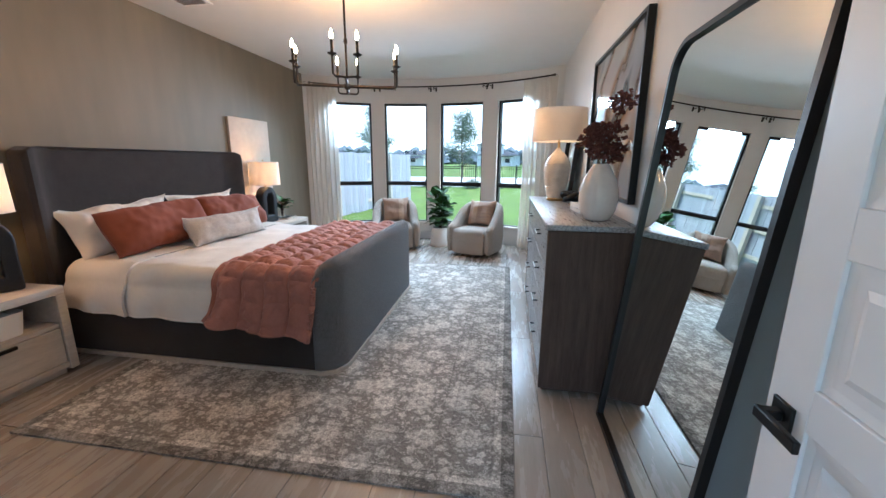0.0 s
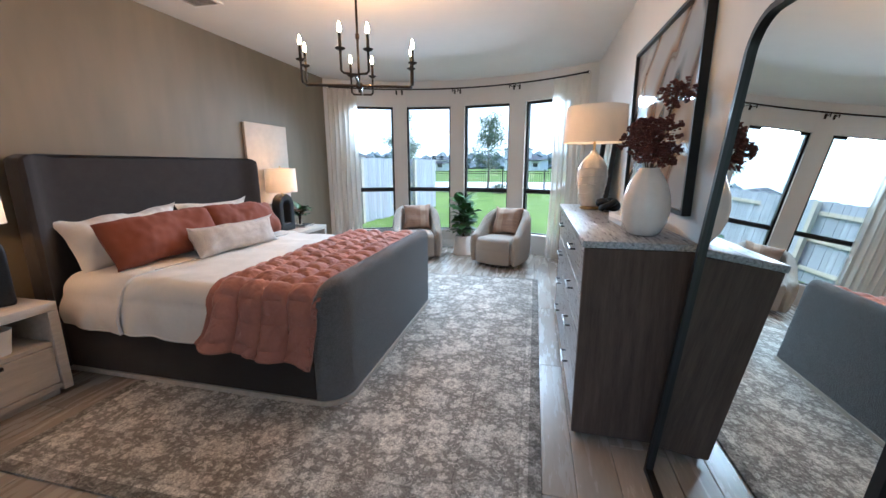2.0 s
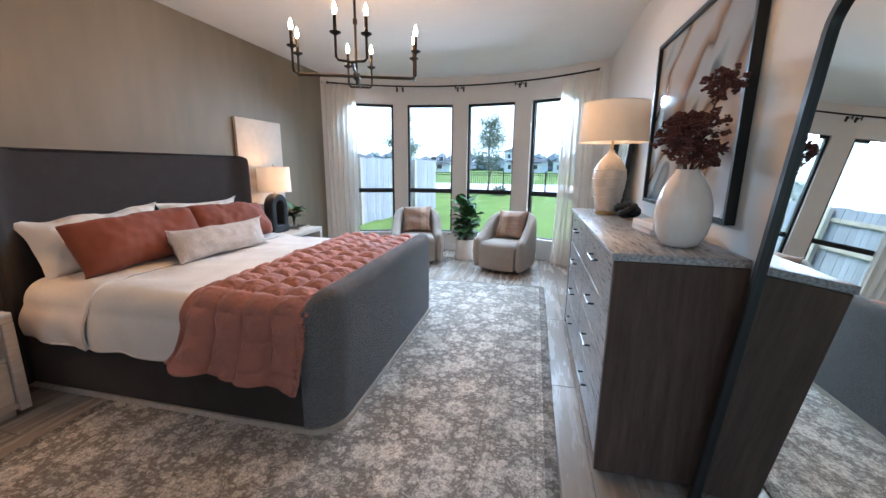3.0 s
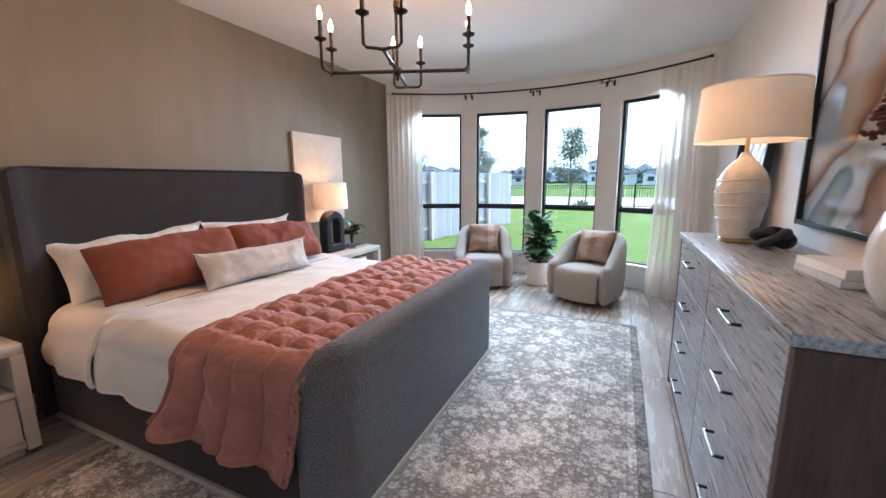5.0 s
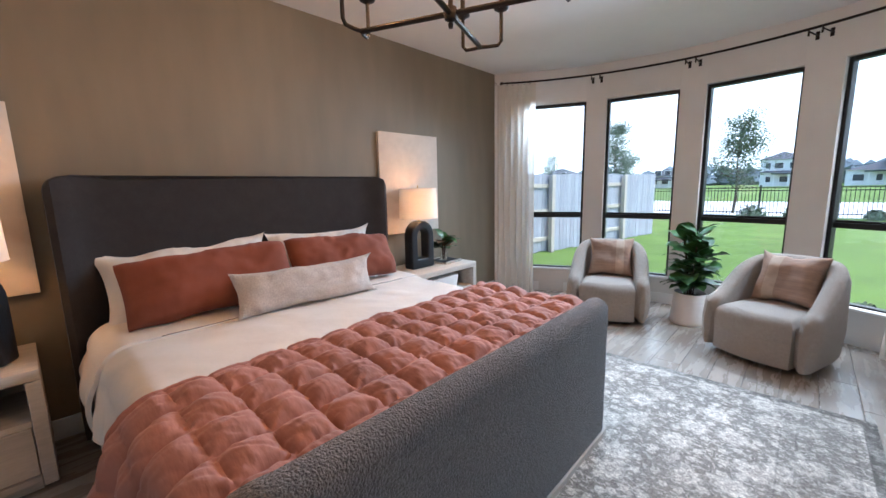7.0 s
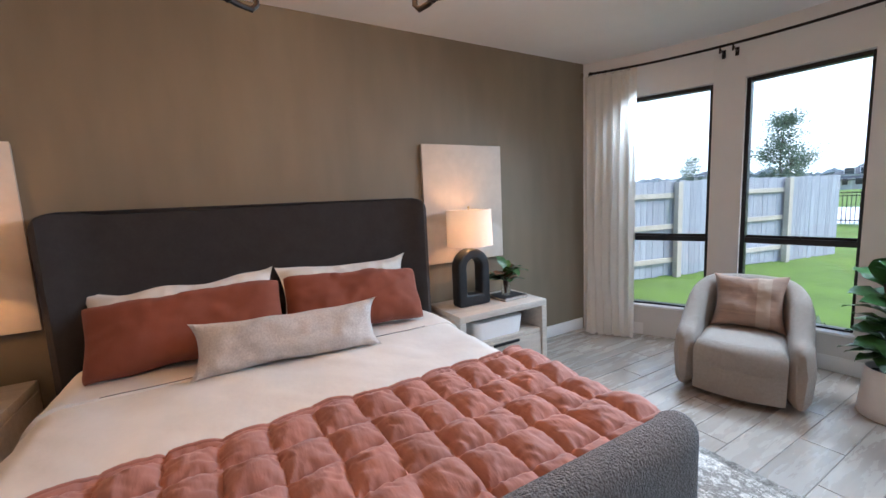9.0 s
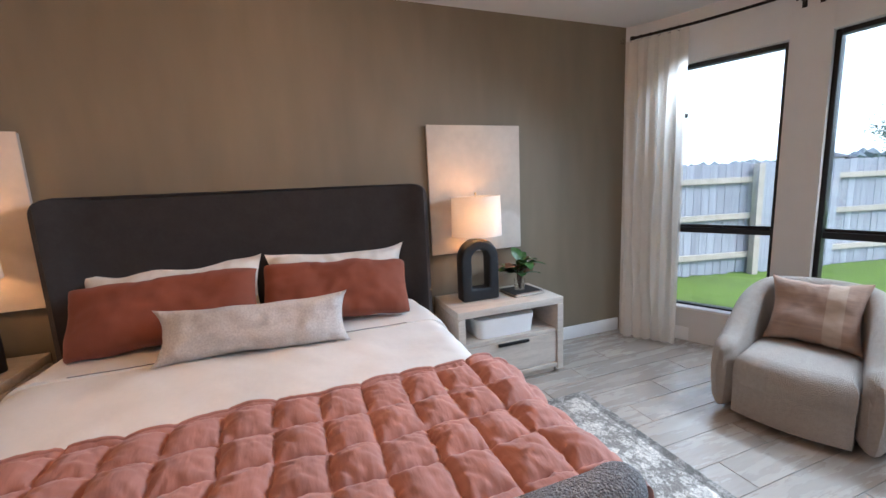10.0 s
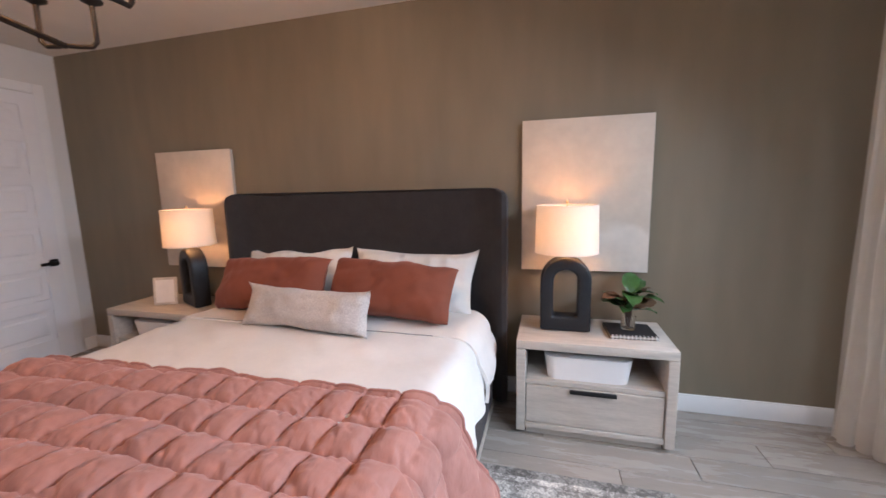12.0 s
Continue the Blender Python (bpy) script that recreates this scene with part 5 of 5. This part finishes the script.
    box(-w / 2, w / 2, -d / 2, d / 2, h - 0.003, h, 0.001, 1, c)
    box(-w / 2, -w / 2 + 0.003, -d / 2, d / 2, 0.003, h - 0.003, 0.001, 1, c)
    part("cover", c, m, e)
    part("pages", box(-w / 2 + 0.0035, w / 2 - 0.005, -d / 2 + 0.005, d / 2 - 0.005, 0.0032, h - 0.0032), M_PAGE, e, "cream page block", smooth=False)
    return e


M_PAGE = mat("cream_paper", (0.72, 0.70, 0.64), 0.9, var=0.2, scale=3, stretch=(1, 1, 90))
M_BKW = mat("white_book_cloth", (0.72, 0.70, 0.68), 0.7, var=0.1, scale=9)
M_BKG = mat("pale_grey_book_cloth", (0.55, 0.54, 0.54), 0.7, var=0.2, scale=9)
M_BKB = mat("black_book_cloth", (0.02, 0.02, 0.022), 0.6, var=0.2, scale=9)
book("book", 0.60, 2.97, 1.0865, 0.20, 0.30, 0.028, 4, M_BKG, "grey cloth-bound book lying on the dresser", "dresser books")
book("book", 0.595, 2.975, 1.1150, 0.18, 0.27, 0.030, 8, M_BKW, "white book lying on a grey book", "dresser books")
nb = book("notebook", -3.17, 5.185, 0.6175, 0.24, 0.27, 0.020, 3, M_BKB, "black notebook with a white spiral binding on the nightstand")
for k in range(12):
    part("coil", tube([(0.120 + 0.010 * math.cos(t), -0.12 + 0.0218 * k, 0.012 + 0.013 * math.sin(t)) for t in [2 * math.pi * q / 12 for q in range(13)]], 0.0032, 6), M_TRIM, nb)


def sprig(x, y, z):
    e = thing("glass_vase", (x, y, z), "small clear glass vase of water on the notebook", "vase")
    g = part("glass", lathe([(0.0, 0.0), (0.040, 0.0), (0.042, 0.004), (0.042, 0.085), (0.040, 0.085), (0.039, 0.008), (0.0, 0.008)], 28), M_GLASS, e)
    g.visible_shadow = False
    rng = random.Random(4)
    p = thing("magnolia_sprig", (x, y, z + 0.012), "dark green magnolia leaves in the glass vase", "plant")
    for k in range(19):
        a = k * 137.5 + rng.uniform(-15, 15)
        L = rng.uniform(0.13, 0.19)
        hgt = rng.uniform(0.10, 0.22)
        sx, sy = 0.02 * math.cos(radians(a + 90)), 0.02 * math.sin(radians(a + 90))
        st = part("stem", tube([(sx * 0.4, sy * 0.4, 0.0), (sx * 0.8, sy * 0.8, hgt * 0.6), (sx, sy, hgt)], 0.0025, 5), M_STEM, p)
        part("leaf", leaf_mesh(L, L * 0.68, rng), M_LEAF if k % 4 else M_LEAFB, st, at=Matrix.Translation((sx, sy, hgt)) @ pose(0, 0, 0, 0, 0, a) @ pose(0, 0, 0, rng.uniform(20, 65), rng.uniform(-20, 20), 0))


M_LEAFB = mat("brown_leaf_underside", (0.12, 0.06, 0.025), 0.7, var=0.4, scale=20)
sprig(-3.19, 5.18, 0.638)


def photo_frame():
    e = thing("photo_frame", pose(-3.10, 1.585, 0.6175, -8, 0, 116), "small pale wooden photo frame on the nightstand", "picture frame")
    t, W, Hh = 0.02, 0.18, 0.23
    fr = box(-W / 2, -W / 2 + t, -0.01, 0.01, 0, Hh, 0.002, 1)
    box(W / 2 - t, W / 2, -0.01, 0.01, 0, Hh, 0.002, 1, fr)
    box(-W / 2 + t, W / 2 - t, -0.01, 0.01, 0, t, 0.002, 1, fr)
    box(-W / 2 + t, W / 2 - t, -0.01, 0.01, Hh - t, Hh, 0.002, 1, fr)
    part("frame", fr, M_OAK, e)
    part("print", box(-W / 2 + t, W / 2 - t, -0.006, 0.006, t, Hh - t), M_BKW, e, smooth=False)


photo_frame()


def knot(x, y, z):
    pts = []
    for k in range(97):
        t = 2 * math.pi * k / 96
        r = 0.052 + 0.022 * math.cos(3 * t)
        pts.append((r * math.cos(2 * t), r * math.sin(2 * t), 0.052 + 0.027 * math.sin(3 * t)))
    solo("knot_sculpture", tube(pts, 0.0245, 12), M_NAVY, pose(x, y, z, rz=20), "matt black knotted sculpture on the dresser", "ornament")


knot(0.575, 3.665, 1.086)


# ---- outdoors ----
GZ = -0.15
M_ROOF = mat("grey_shingle_roof", (0.10, 0.105, 0.115), 0.9, var=0.3, scale=1.5)
M_STUCCO = mat("white_house_wall", (0.70, 0.70, 0.70), 0.85, var=0.1, scale=0.5)
M_BRICKH = mat("pale_brick_wall", (0.42, 0.38, 0.34), 0.9, var=0.25, scale=0.8)
M_HGLASS = mat("dark_house_glass", (0.05, 0.06, 0.07), 0.1, var=0.2, scale=1)
M_MULCH = mat("dark_mulch", (0.045, 0.035, 0.03), 0.95, var=0.5, scale=14, bump=1.0, bscale=40, bdist=0.03)
M_TREELEAF = mat("tree_foliage", (0.12, 0.165, 0.10), 0.8, var=0.4, scale=2.5)
M_BARK = mat("tree_bark", (0.11, 0.085, 0.065), 0.9, var=0.4, scale=12, bump=0.6, bscale=30)
# Distance haze is mixed into this pale blue-grey foliage colour.
M_WOODS = mat("far_woods", (0.20, 0.235, 0.25), 0.95, var=0.35, scale=0.15)


def outdoors():
    b = bmesh.new()
    P = [b.verts.new(c) for c in ((-700, -700, GZ), (700, -700, GZ), (700, 900, GZ), (-700, 900, GZ))]
    b.faces.new(P)
    solo("ground", b, M_GRASS, (0, 0, 0), "bright green mown lawn reaching to the far houses", "lawn", kind="structure")
    solo("pavement", box(-45, 70, 24.3, 38.5, GZ - 0.05, GZ + 0.02), M_PAVE, (0, 0, 0), "pale concrete path behind the iron fence", "path", kind="structure")
    solo("flower_bed", arc_block(-48, 52, RO + 0.02, RO + 1.15, GZ - 0.05, GZ + 0.06), M_MULCH, (0, 0, 0), "dark mulch bed along the foot of the bay", "flower bed", kind="structure")
    rng = random.Random(8)
    for k in range(34):
        a = -44 + 90 * k / 33 + rng.uniform(-0.6, 0.6)
        x, y = on_arc(RO + 1.14 + rng.uniform(-0.03, 0.03), a)
        s = bmesh.new()
        bmesh.ops.create_icosphere(s, subdivisions=2, radius=0.085)
        for v in s.verts:
            v.co = v.co * (1 + 0.25 * noise.noise(v.co * 14 + Vector((k, 0, 0))))
            v.co.z *= 0.6
        solo("edging_stone", s, M_PAVE, pose(x, y, GZ + 0.05, 0, 0, rng.uniform(0, 360)), "pale rounded stone edging the flower bed", "stone", "edging stones")


outdoors()


def board_fence():
    """Short bays, their boards nailed on the far and the near side of the rails by turns."""
    x0, y0, x1, y1 = -5.73, 5.6, -3.797, 15.27
    L = math.hypot(x1 - x0, y1 - y0)
    ang = math.degrees(math.atan2(y1 - y0, x1 - x0))
    e = thing("board_fence", pose(x0, y0, GZ, rz=ang), "weathered grey wooden board fence with pale rails and posts", "fence")
    bw = 0.14
    me = mesh_of(box(0.002, bw - 0.002, 0.0, 0.018, 0.02, 1.81, 0.003, 1), "board", M_FENCE)
    rng = random.Random(3)
    ends = [L - 1.75 - 1.53 * k for k in range(6)]
    for i in range(int(L / bw)):
        near = sum(1 for q in ends if q < i * bw + bw / 2 - 0.02) % 2 == len(ends) % 2
        o = new("board", me)
        o.parent = e
        o.matrix_basis = pose(i * bw, (-0.066 if near else 0.0) + rng.uniform(-0.003, 0.003), rng.uniform(-0.012, 0.012))
    for z in (0.28, 0.92, 1.50):
        part("rail", box(0, L, -0.045, -0.006, z, z + 0.09, 0.003, 1), M_RAIL, e, "pale new pine rail")
    for k in (0, 2, 4):
        part("post", box(ends[k] - 0.12, ends[k] - 0.01, -0.150, -0.047, 0, 1.79, 0.004, 1), M_RAIL, e)
    return e


board_fence()


def iron_fence():
    e = thing("iron_fence", (0, 24.0, GZ), "thin black iron picket fence along the lawn", "fence")
    me = mesh_of(box(-0.011, 0.011, -0.011, 0.011, 0.05, 1.28), "picket", M_BLACK, False)
    for i in range(230):
        o = new("picket", me)
        o.parent = e
        o.location = (-9.0 + 0.125 * i, 0, 0)
    pm = mesh_of(box(-0.035, 0.035, -0.035, 0.035, 0, 1.36), "post", M_BLACK, False)
    for i in range(13):
        o = new("post", pm)
        o.parent = e
        o.location = (-9.06 + 2.4 * i, 0, 0)
    for z in (0.16, 1.10, 1.22):
        part("rail", box(-9.1, 20.0, -0.018, 0.018, z, z + 0.035), M_BLACK, e, smooth=False)


iron_fence()


def tree(name, x, y, h, r, crown_z, seed, leaves, label, lean=0.0, tall=1.0):
    rng = random.Random(seed)
    e = thing(name, (x, y, GZ), label, "tree")
    tr = bmesh.new()
    pts = [Vector((0.05 * math.sin(k * 1.3) + lean * k / 6, 0.04 * math.cos(k), h * 0.95 * k / 6)) for k in range(7)]
    tube(pts, 0.1, 8, tr, [0.075 * h / 5 * (1 - 0.85 * k / 6) for k in range(7)])
    tips = []
    for k in range(44):
        t = rng.uniform(crown_z, 0.98)
        base = Vector((lean * t, 0, h * 0.95 * t))
        a = rng.uniform(0, 6.283)
        k2 = (t - crown_z) / (1.0 - crown_z)
        d = r * (1.0 - 0.72 * k2) * (0.55 + 0.45 * min(1.0, k2 * 5)) * rng.uniform(0.65, 1.05)
        tip = base + Vector((d * math.cos(a), d * math.sin(a), d * 0.55 * tall))
        tube([base, base.lerp(tip, 0.5) + Vector((0, 0, -0.03 * h)), tip], 0.02, 5, tr, [0.02 * h / 5, 0.012 * h / 5, 0.004])
        tips.append((base, tip))
    part("trunk", tr, M_BARK, e)
    verts, faces = [], []
    for _ in range(leaves):
        b0, tp = rng.choice(tips)
        c = b0.lerp(tp, rng.uniform(0.35, 1.08)) + Vector((rng.gauss(0, 1), rng.gauss(0, 1), rng.gauss(0, 0.8))) * r * 0.14
        s = rng.uniform(0.035, 0.075) * h / 5
        u = Vector((rng.gauss(0, 1), rng.gauss(0, 1), rng.gauss(0, 0.6))).normalized()
        w = u.cross(Vector((rng.gauss(0, 1), rng.gauss(0, 1), rng.gauss(0, 1)))).normalized()
        i = len(verts)
        verts += [c - u * s, c + w * s * 0.5, c + u * s, c - w * s * 0.5]
        faces.append((i, i + 1, i + 2, i + 3))
    me = bpy.data.meshes.new("crown")
    me.from_pydata([tuple(v) for v in verts], [], faces)
    me.materials.append(M_TREELEAF)
    o = new("crown", me)
    o.parent = e


tree("young_tree", -2.95, 25.6, 4.9, 1.55, 0.22, 1, 5600, "slender young leafy tree standing behind the iron fence", 0.1, 1.2)
tree("leafy_tree", -11.2, 33.0, 5.9, 2.0, 0.15, 2, 9000, "dense green tree rising behind the board fence")
tree("leafy_tree", -16.4, 33.0, 4.0, 1.3, 0.3, 3, 2600, "sparse tree showing over the board fence")
tree("leafy_tree", -24.5, 30.0, 5.6, 2.2, 0.3, 6, 2600, "open-branched tree behind the board fence")
tree("leafy_tree", 6.0, 42.0, 4.6, 1.2, 0.25, 4, 2200, "small young tree on the far lawn")


def shrub(x, y, r, seed):
    rng = random.Random(seed)
    verts, faces = [], []
    for _ in range(420):
        d = Vector((rng.gauss(0, 1), rng.gauss(0, 1), abs(rng.gauss(0, 1)))).normalized()
        c = d * r * rng.uniform(0.45, 1.05) + Vector((0, 0, 0.05))
        s = rng.uniform(0.05, 0.09)
        u = Vector((rng.gauss(0, 1), rng.gauss(0, 1), rng.gauss(0, 1))).normalized()
        w = u.cross(d + Vector((0.1, 0.2, 0.3))).normalized()
        i = len(verts)
        verts += [c - u * s, c + w * s * 0.6, c + u * s, c - w * s * 0.6]
        faces.append((i, i + 1, i + 2, i + 3))
    me = bpy.data.meshes.new("shrub")
    me.from_pydata([tuple(v) for v in verts], [], faces)
    me.materials.append(M_TREELEAF)
    o = new("shrub", me)
    o.location = (x, y, GZ)
    tagged(o, "small rounded green shrub beside the iron fence", "shrub", "fence shrubs")


for k, x in enumerate((-6.4, -4.6, -2.0, -0.6, 1.6, 3.4, 5.6, 8.0)):
    shrub(x, 23.3 + 0.3 * math.sin(k * 2.1), 0.42 + 0.1 * math.sin(k), k)
for k, a in enumerate((-38, -20, -8, 9, 21, 34)):
    x, y = on_arc(RO + 0.72, a)
    shrub(x, y, 0.22, 40 + k)


def house(x, y, turn, w, d, h1, h2, seed, wm, label):
    e = thing("house", pose(x, y, GZ, rz=turn), label, "house", "houses beyond the lawn")
    part("wall", box(-w / 2, w / 2, -d / 2, d / 2, 0, h1), wm, e, smooth=False)
    u0, u1 = (-w / 2, w * 0.12) if seed % 2 else (-w * 0.12, w / 2)
    part("upper_wall", box(u0, u1, -d / 2 + 1.0, d / 2, h1 + 0.001, h2), wm, e, smooth=False)

    def hip(xa, xb, ya, yb, z, rise, o=0.5):
        b = bmesh.new()
        xa, xb, ya, yb = xa - o, xb + o, ya - o, yb + o
        m = min(xb - xa, yb - ya) / 2
        lo = [b.verts.new(c) for c in ((xa, ya, z), (xb, ya, z), (xb, yb, z), (xa, yb, z))]
        if xb - xa > yb - ya:
            r0, r1 = b.verts.new((xa + m, (ya + yb) / 2, z + rise)), b.verts.new((xb - m, (ya + yb) / 2, z + rise))
            fs = ((lo[0], lo[1], r1, r0), (lo[1], lo[2], r1), (lo[2], lo[3], r0, r1), (lo[3], lo[0], r0))
        else:
            r0, r1 = b.verts.new(((xa + xb) / 2, ya + m, z + rise)), b.verts.new(((xa + xb) / 2, yb - m, z + rise))
            fs = ((lo[0], lo[1], r0), (lo[1], lo[2], r1, r0), (lo[2], lo[3], r1), (lo[3], lo[0], r0, r1))
        for f in fs:
            b.faces.new(f)
        b.faces.new(list(reversed(lo)))
        return b
    part("roof", hip(-w / 2, w / 2, -d / 2, d / 2, h1 + 0.002, 1.9), M_ROOF, e, smooth=False)
    part("upper_roof", hip(u0, u1, -d / 2 + 1.0, d / 2, h2, 2.0), M_ROOF, e, smooth=False)
    rng = random.Random(seed)
    for zz, a, b_ in ((0.9, -w / 2 + 1, w / 2 - 1), (h1 + 0.9, u0 + 0.8, u1 - 0.8)):
        k = a
        yy = -d / 2 if zz < h1 else -d / 2 + 1.0
        while k < b_ - 1.2:
            ww = rng.uniform(1.0, 1.9)
            win = part("window", box(k, k + ww, yy - 0.06, yy - 0.002, zz, zz + 1.5), M_TRIM, e, smooth=False)
            part("pane", box(k + 0.1, k + ww - 0.1, yy - 0.09, yy - 0.061, zz + 0.1, zz + 1.4), M_HGLASS, win, smooth=False)
            k += ww + rng.uniform(0.5, 1.6)
    for k in range(4):
        part("porch_post", box(-w * 0.3 + k * w * 0.2 - 0.12, -w * 0.3 + k * w * 0.2 + 0.12, -d / 2 - 2.2, -d / 2 - 1.96, 0, h1 - 0.4), M_TRIM, e, smooth=False)
    part("porch_roof", box(-w * 0.34, w * 0.34, -d / 2 - 2.4, -d / 2 - 0.1, h1 - 0.39, h1 - 0.15), M_ROOF, e, smooth=False)


house(-3.0, 130, 2, 13, 11, 3.2, 6.3, 1, M_STUCCO, "far white two-storey house with a dark hipped roof")
house(14.0, 128, -4, 17, 11, 3.2, 6.3, 2, M_STUCCO, "far white house with rows of dark windows")
house(36, 134, -10, 18, 12, 3.1, 5.9, 3, M_BRICKH, "far pale brick house with a grey roof")
house(-32, 126, 8, 11, 9, 2.3, 3.2, 4, M_STUCCO, "far low pale house with a grey hipped roof")
house(-54, 118, 12, 15, 11, 2.6, 4.4, 5, M_BRICKH, "far low house beside the woods")
house(60, 140, -14, 20, 12, 3.0, 5.7, 6, M_STUCCO, "far white house at the edge of the lawn")


def neighbour():
    e = thing("house", (-7.6, 12.4, GZ), "neighbouring house with a dark shingle eave over the board fence", "house")
    part("wall", box(-11, -0.5, -14, -0.5, 0, 3.0), M_BRICKH, e, smooth=False)
    b = bmesh.new()
    lo = [b.verts.new(c) for c in ((-11.5, -14.5, 3.12), (0, -14.5, 3.12), (0, 0, 3.12), (-11.5, 0, 3.12))]
    r0, r1 = b.verts.new((-5.75, -8.7, 5.6)), b.verts.new((-5.75, -5.8, 5.6))
    for f in ((lo[0], lo[1], r0), (lo[1], lo[2], r1, r0), (lo[2], lo[3], r1), (lo[3], lo[0], r0, r1), tuple(reversed(lo))):
        b.faces.new(f)
    part("roof", b, M_ROOF, e, smooth=False)
    part("gutter", tube([(0.05, -14.5, 3.08), (0.05, 0.05, 3.08)], 0.06, 8), M_BLACK, e, "dark metal gutter")
    part("gutter", tube([(0.05, 0.06, 3.08), (-11.5, 0.06, 3.08)], 0.06, 8), M_BLACK, e)
    part("downpipe", tube([(-0.05, -0.05, 3.04), (-0.2, -0.2, 2.85), (-0.45, -0.42, 2.7), (-0.45, -0.42, 0.05)], 0.045, 8), M_BLACK, e, "dark metal downpipe")


neighbour()


def woods():
    rng = random.Random(9)
    verts, faces = [], []
    for k in range(2600):
        a = rng.uniform(-70, 62)
        R = rng.uniform(165, 200)
        x, y = R * math.sin(radians(a)), R * math.cos(radians(a))
        top = 6.5 + 2.2 * noise.noise(Vector((a * 0.16, 0, 0))) + 1.2 * noise.noise(Vector((a * 0.7, 3, 0)))
        z = rng.uniform(0.0, max(1.0, top - 1.2))
        s = rng.uniform(1.0, 2.2)
        i = len(verts)
        n = 6
        verts.append((x, y, GZ + z + s))
        for q in range(n):
            t = 2 * math.pi * q / n + rng.uniform(-0.3, 0.3)
            verts.append((x + s * rng.uniform(0.8, 1.3) * math.cos(t), y + s * rng.uniform(0.8, 1.3) * math.sin(t), GZ + z + rng.uniform(-0.3, 0.5) * s))
        verts.append((x, y, GZ + max(-0.1, z - s)))
        for q in range(n):
            faces.append((i, i + 1 + q, i + 1 + (q + 1) % n))
            faces.append((i + 1 + n, i + 1 + (q + 1) % n, i + 1 + q))
    me = bpy.data.meshes.new("far_woods")
    me.from_pydata(verts, [], faces)
    me.materials.append(M_WOODS)
    o = new("far_woods", me)
    tagged(o, "distant band of woods in hazy blue-grey behind the houses", "trees", kind="stuff")


woods()


# the overcast sky behind it all
def cloud_backdrop():
    b = bmesh.new()
    n = 48
    lo = [b.verts.new((420 * math.sin(radians(-110 + 220 * k / n)), 420 * math.cos(radians(-110 + 220 * k / n)), GZ)) for k in range(n + 1)]
    hi = [b.verts.new((v.co.x, v.co.y, 330)) for v in lo]
    for k in range(n):
        b.faces.new((lo[k], lo[k + 1], hi[k + 1], hi[k]))
    solo("backdrop", b, mat("overcast_cloud", (0.8, 0.82, 0.85), 1.0, emit=((0.93, 0.97, 1.0), 0.42)), (0, 0, 0), "bright white overcast sky in the distance", "sky", kind="structure")


cloud_backdrop()

# ---- floor tiles ----
floor = thing("floor", (0, 0, 0), "grey-beige wood-look plank tiles laid lengthwise", "floor", kind="structure")


def floor_tiles():
    rng = random.Random(2)
    pw, pl, g = 0.198, 1.20, 0.004
    full = box(g / 2, pw - g / 2, g / 2, pl - g / 2, -0.008, 0, 0.0012, 1)
    me = mesh_of(full, "tile", M_TILE)
    col = 0
    x = 0.246 - 19 * pw
    while x < XR:
        y = -1.6 - (col * 0.4 + 0.12) % pl
        while y < 7.15:
            xc = x + pw / 2
            far = BY + math.sqrt(max(0.0, 3.54 ** 2 - (xc - BX) ** 2))
            a, b_ = max(y, -1.65), min(y + pl, far)
            if b_ - a > 0.06:
                t = new("tile", me)
                t.parent = floor
                t.location = (x, a, 0)
                t.scale = (1, (b_ - a) / pl, 1)
            y += pl
        x += pw
        col += 1


floor_tiles()
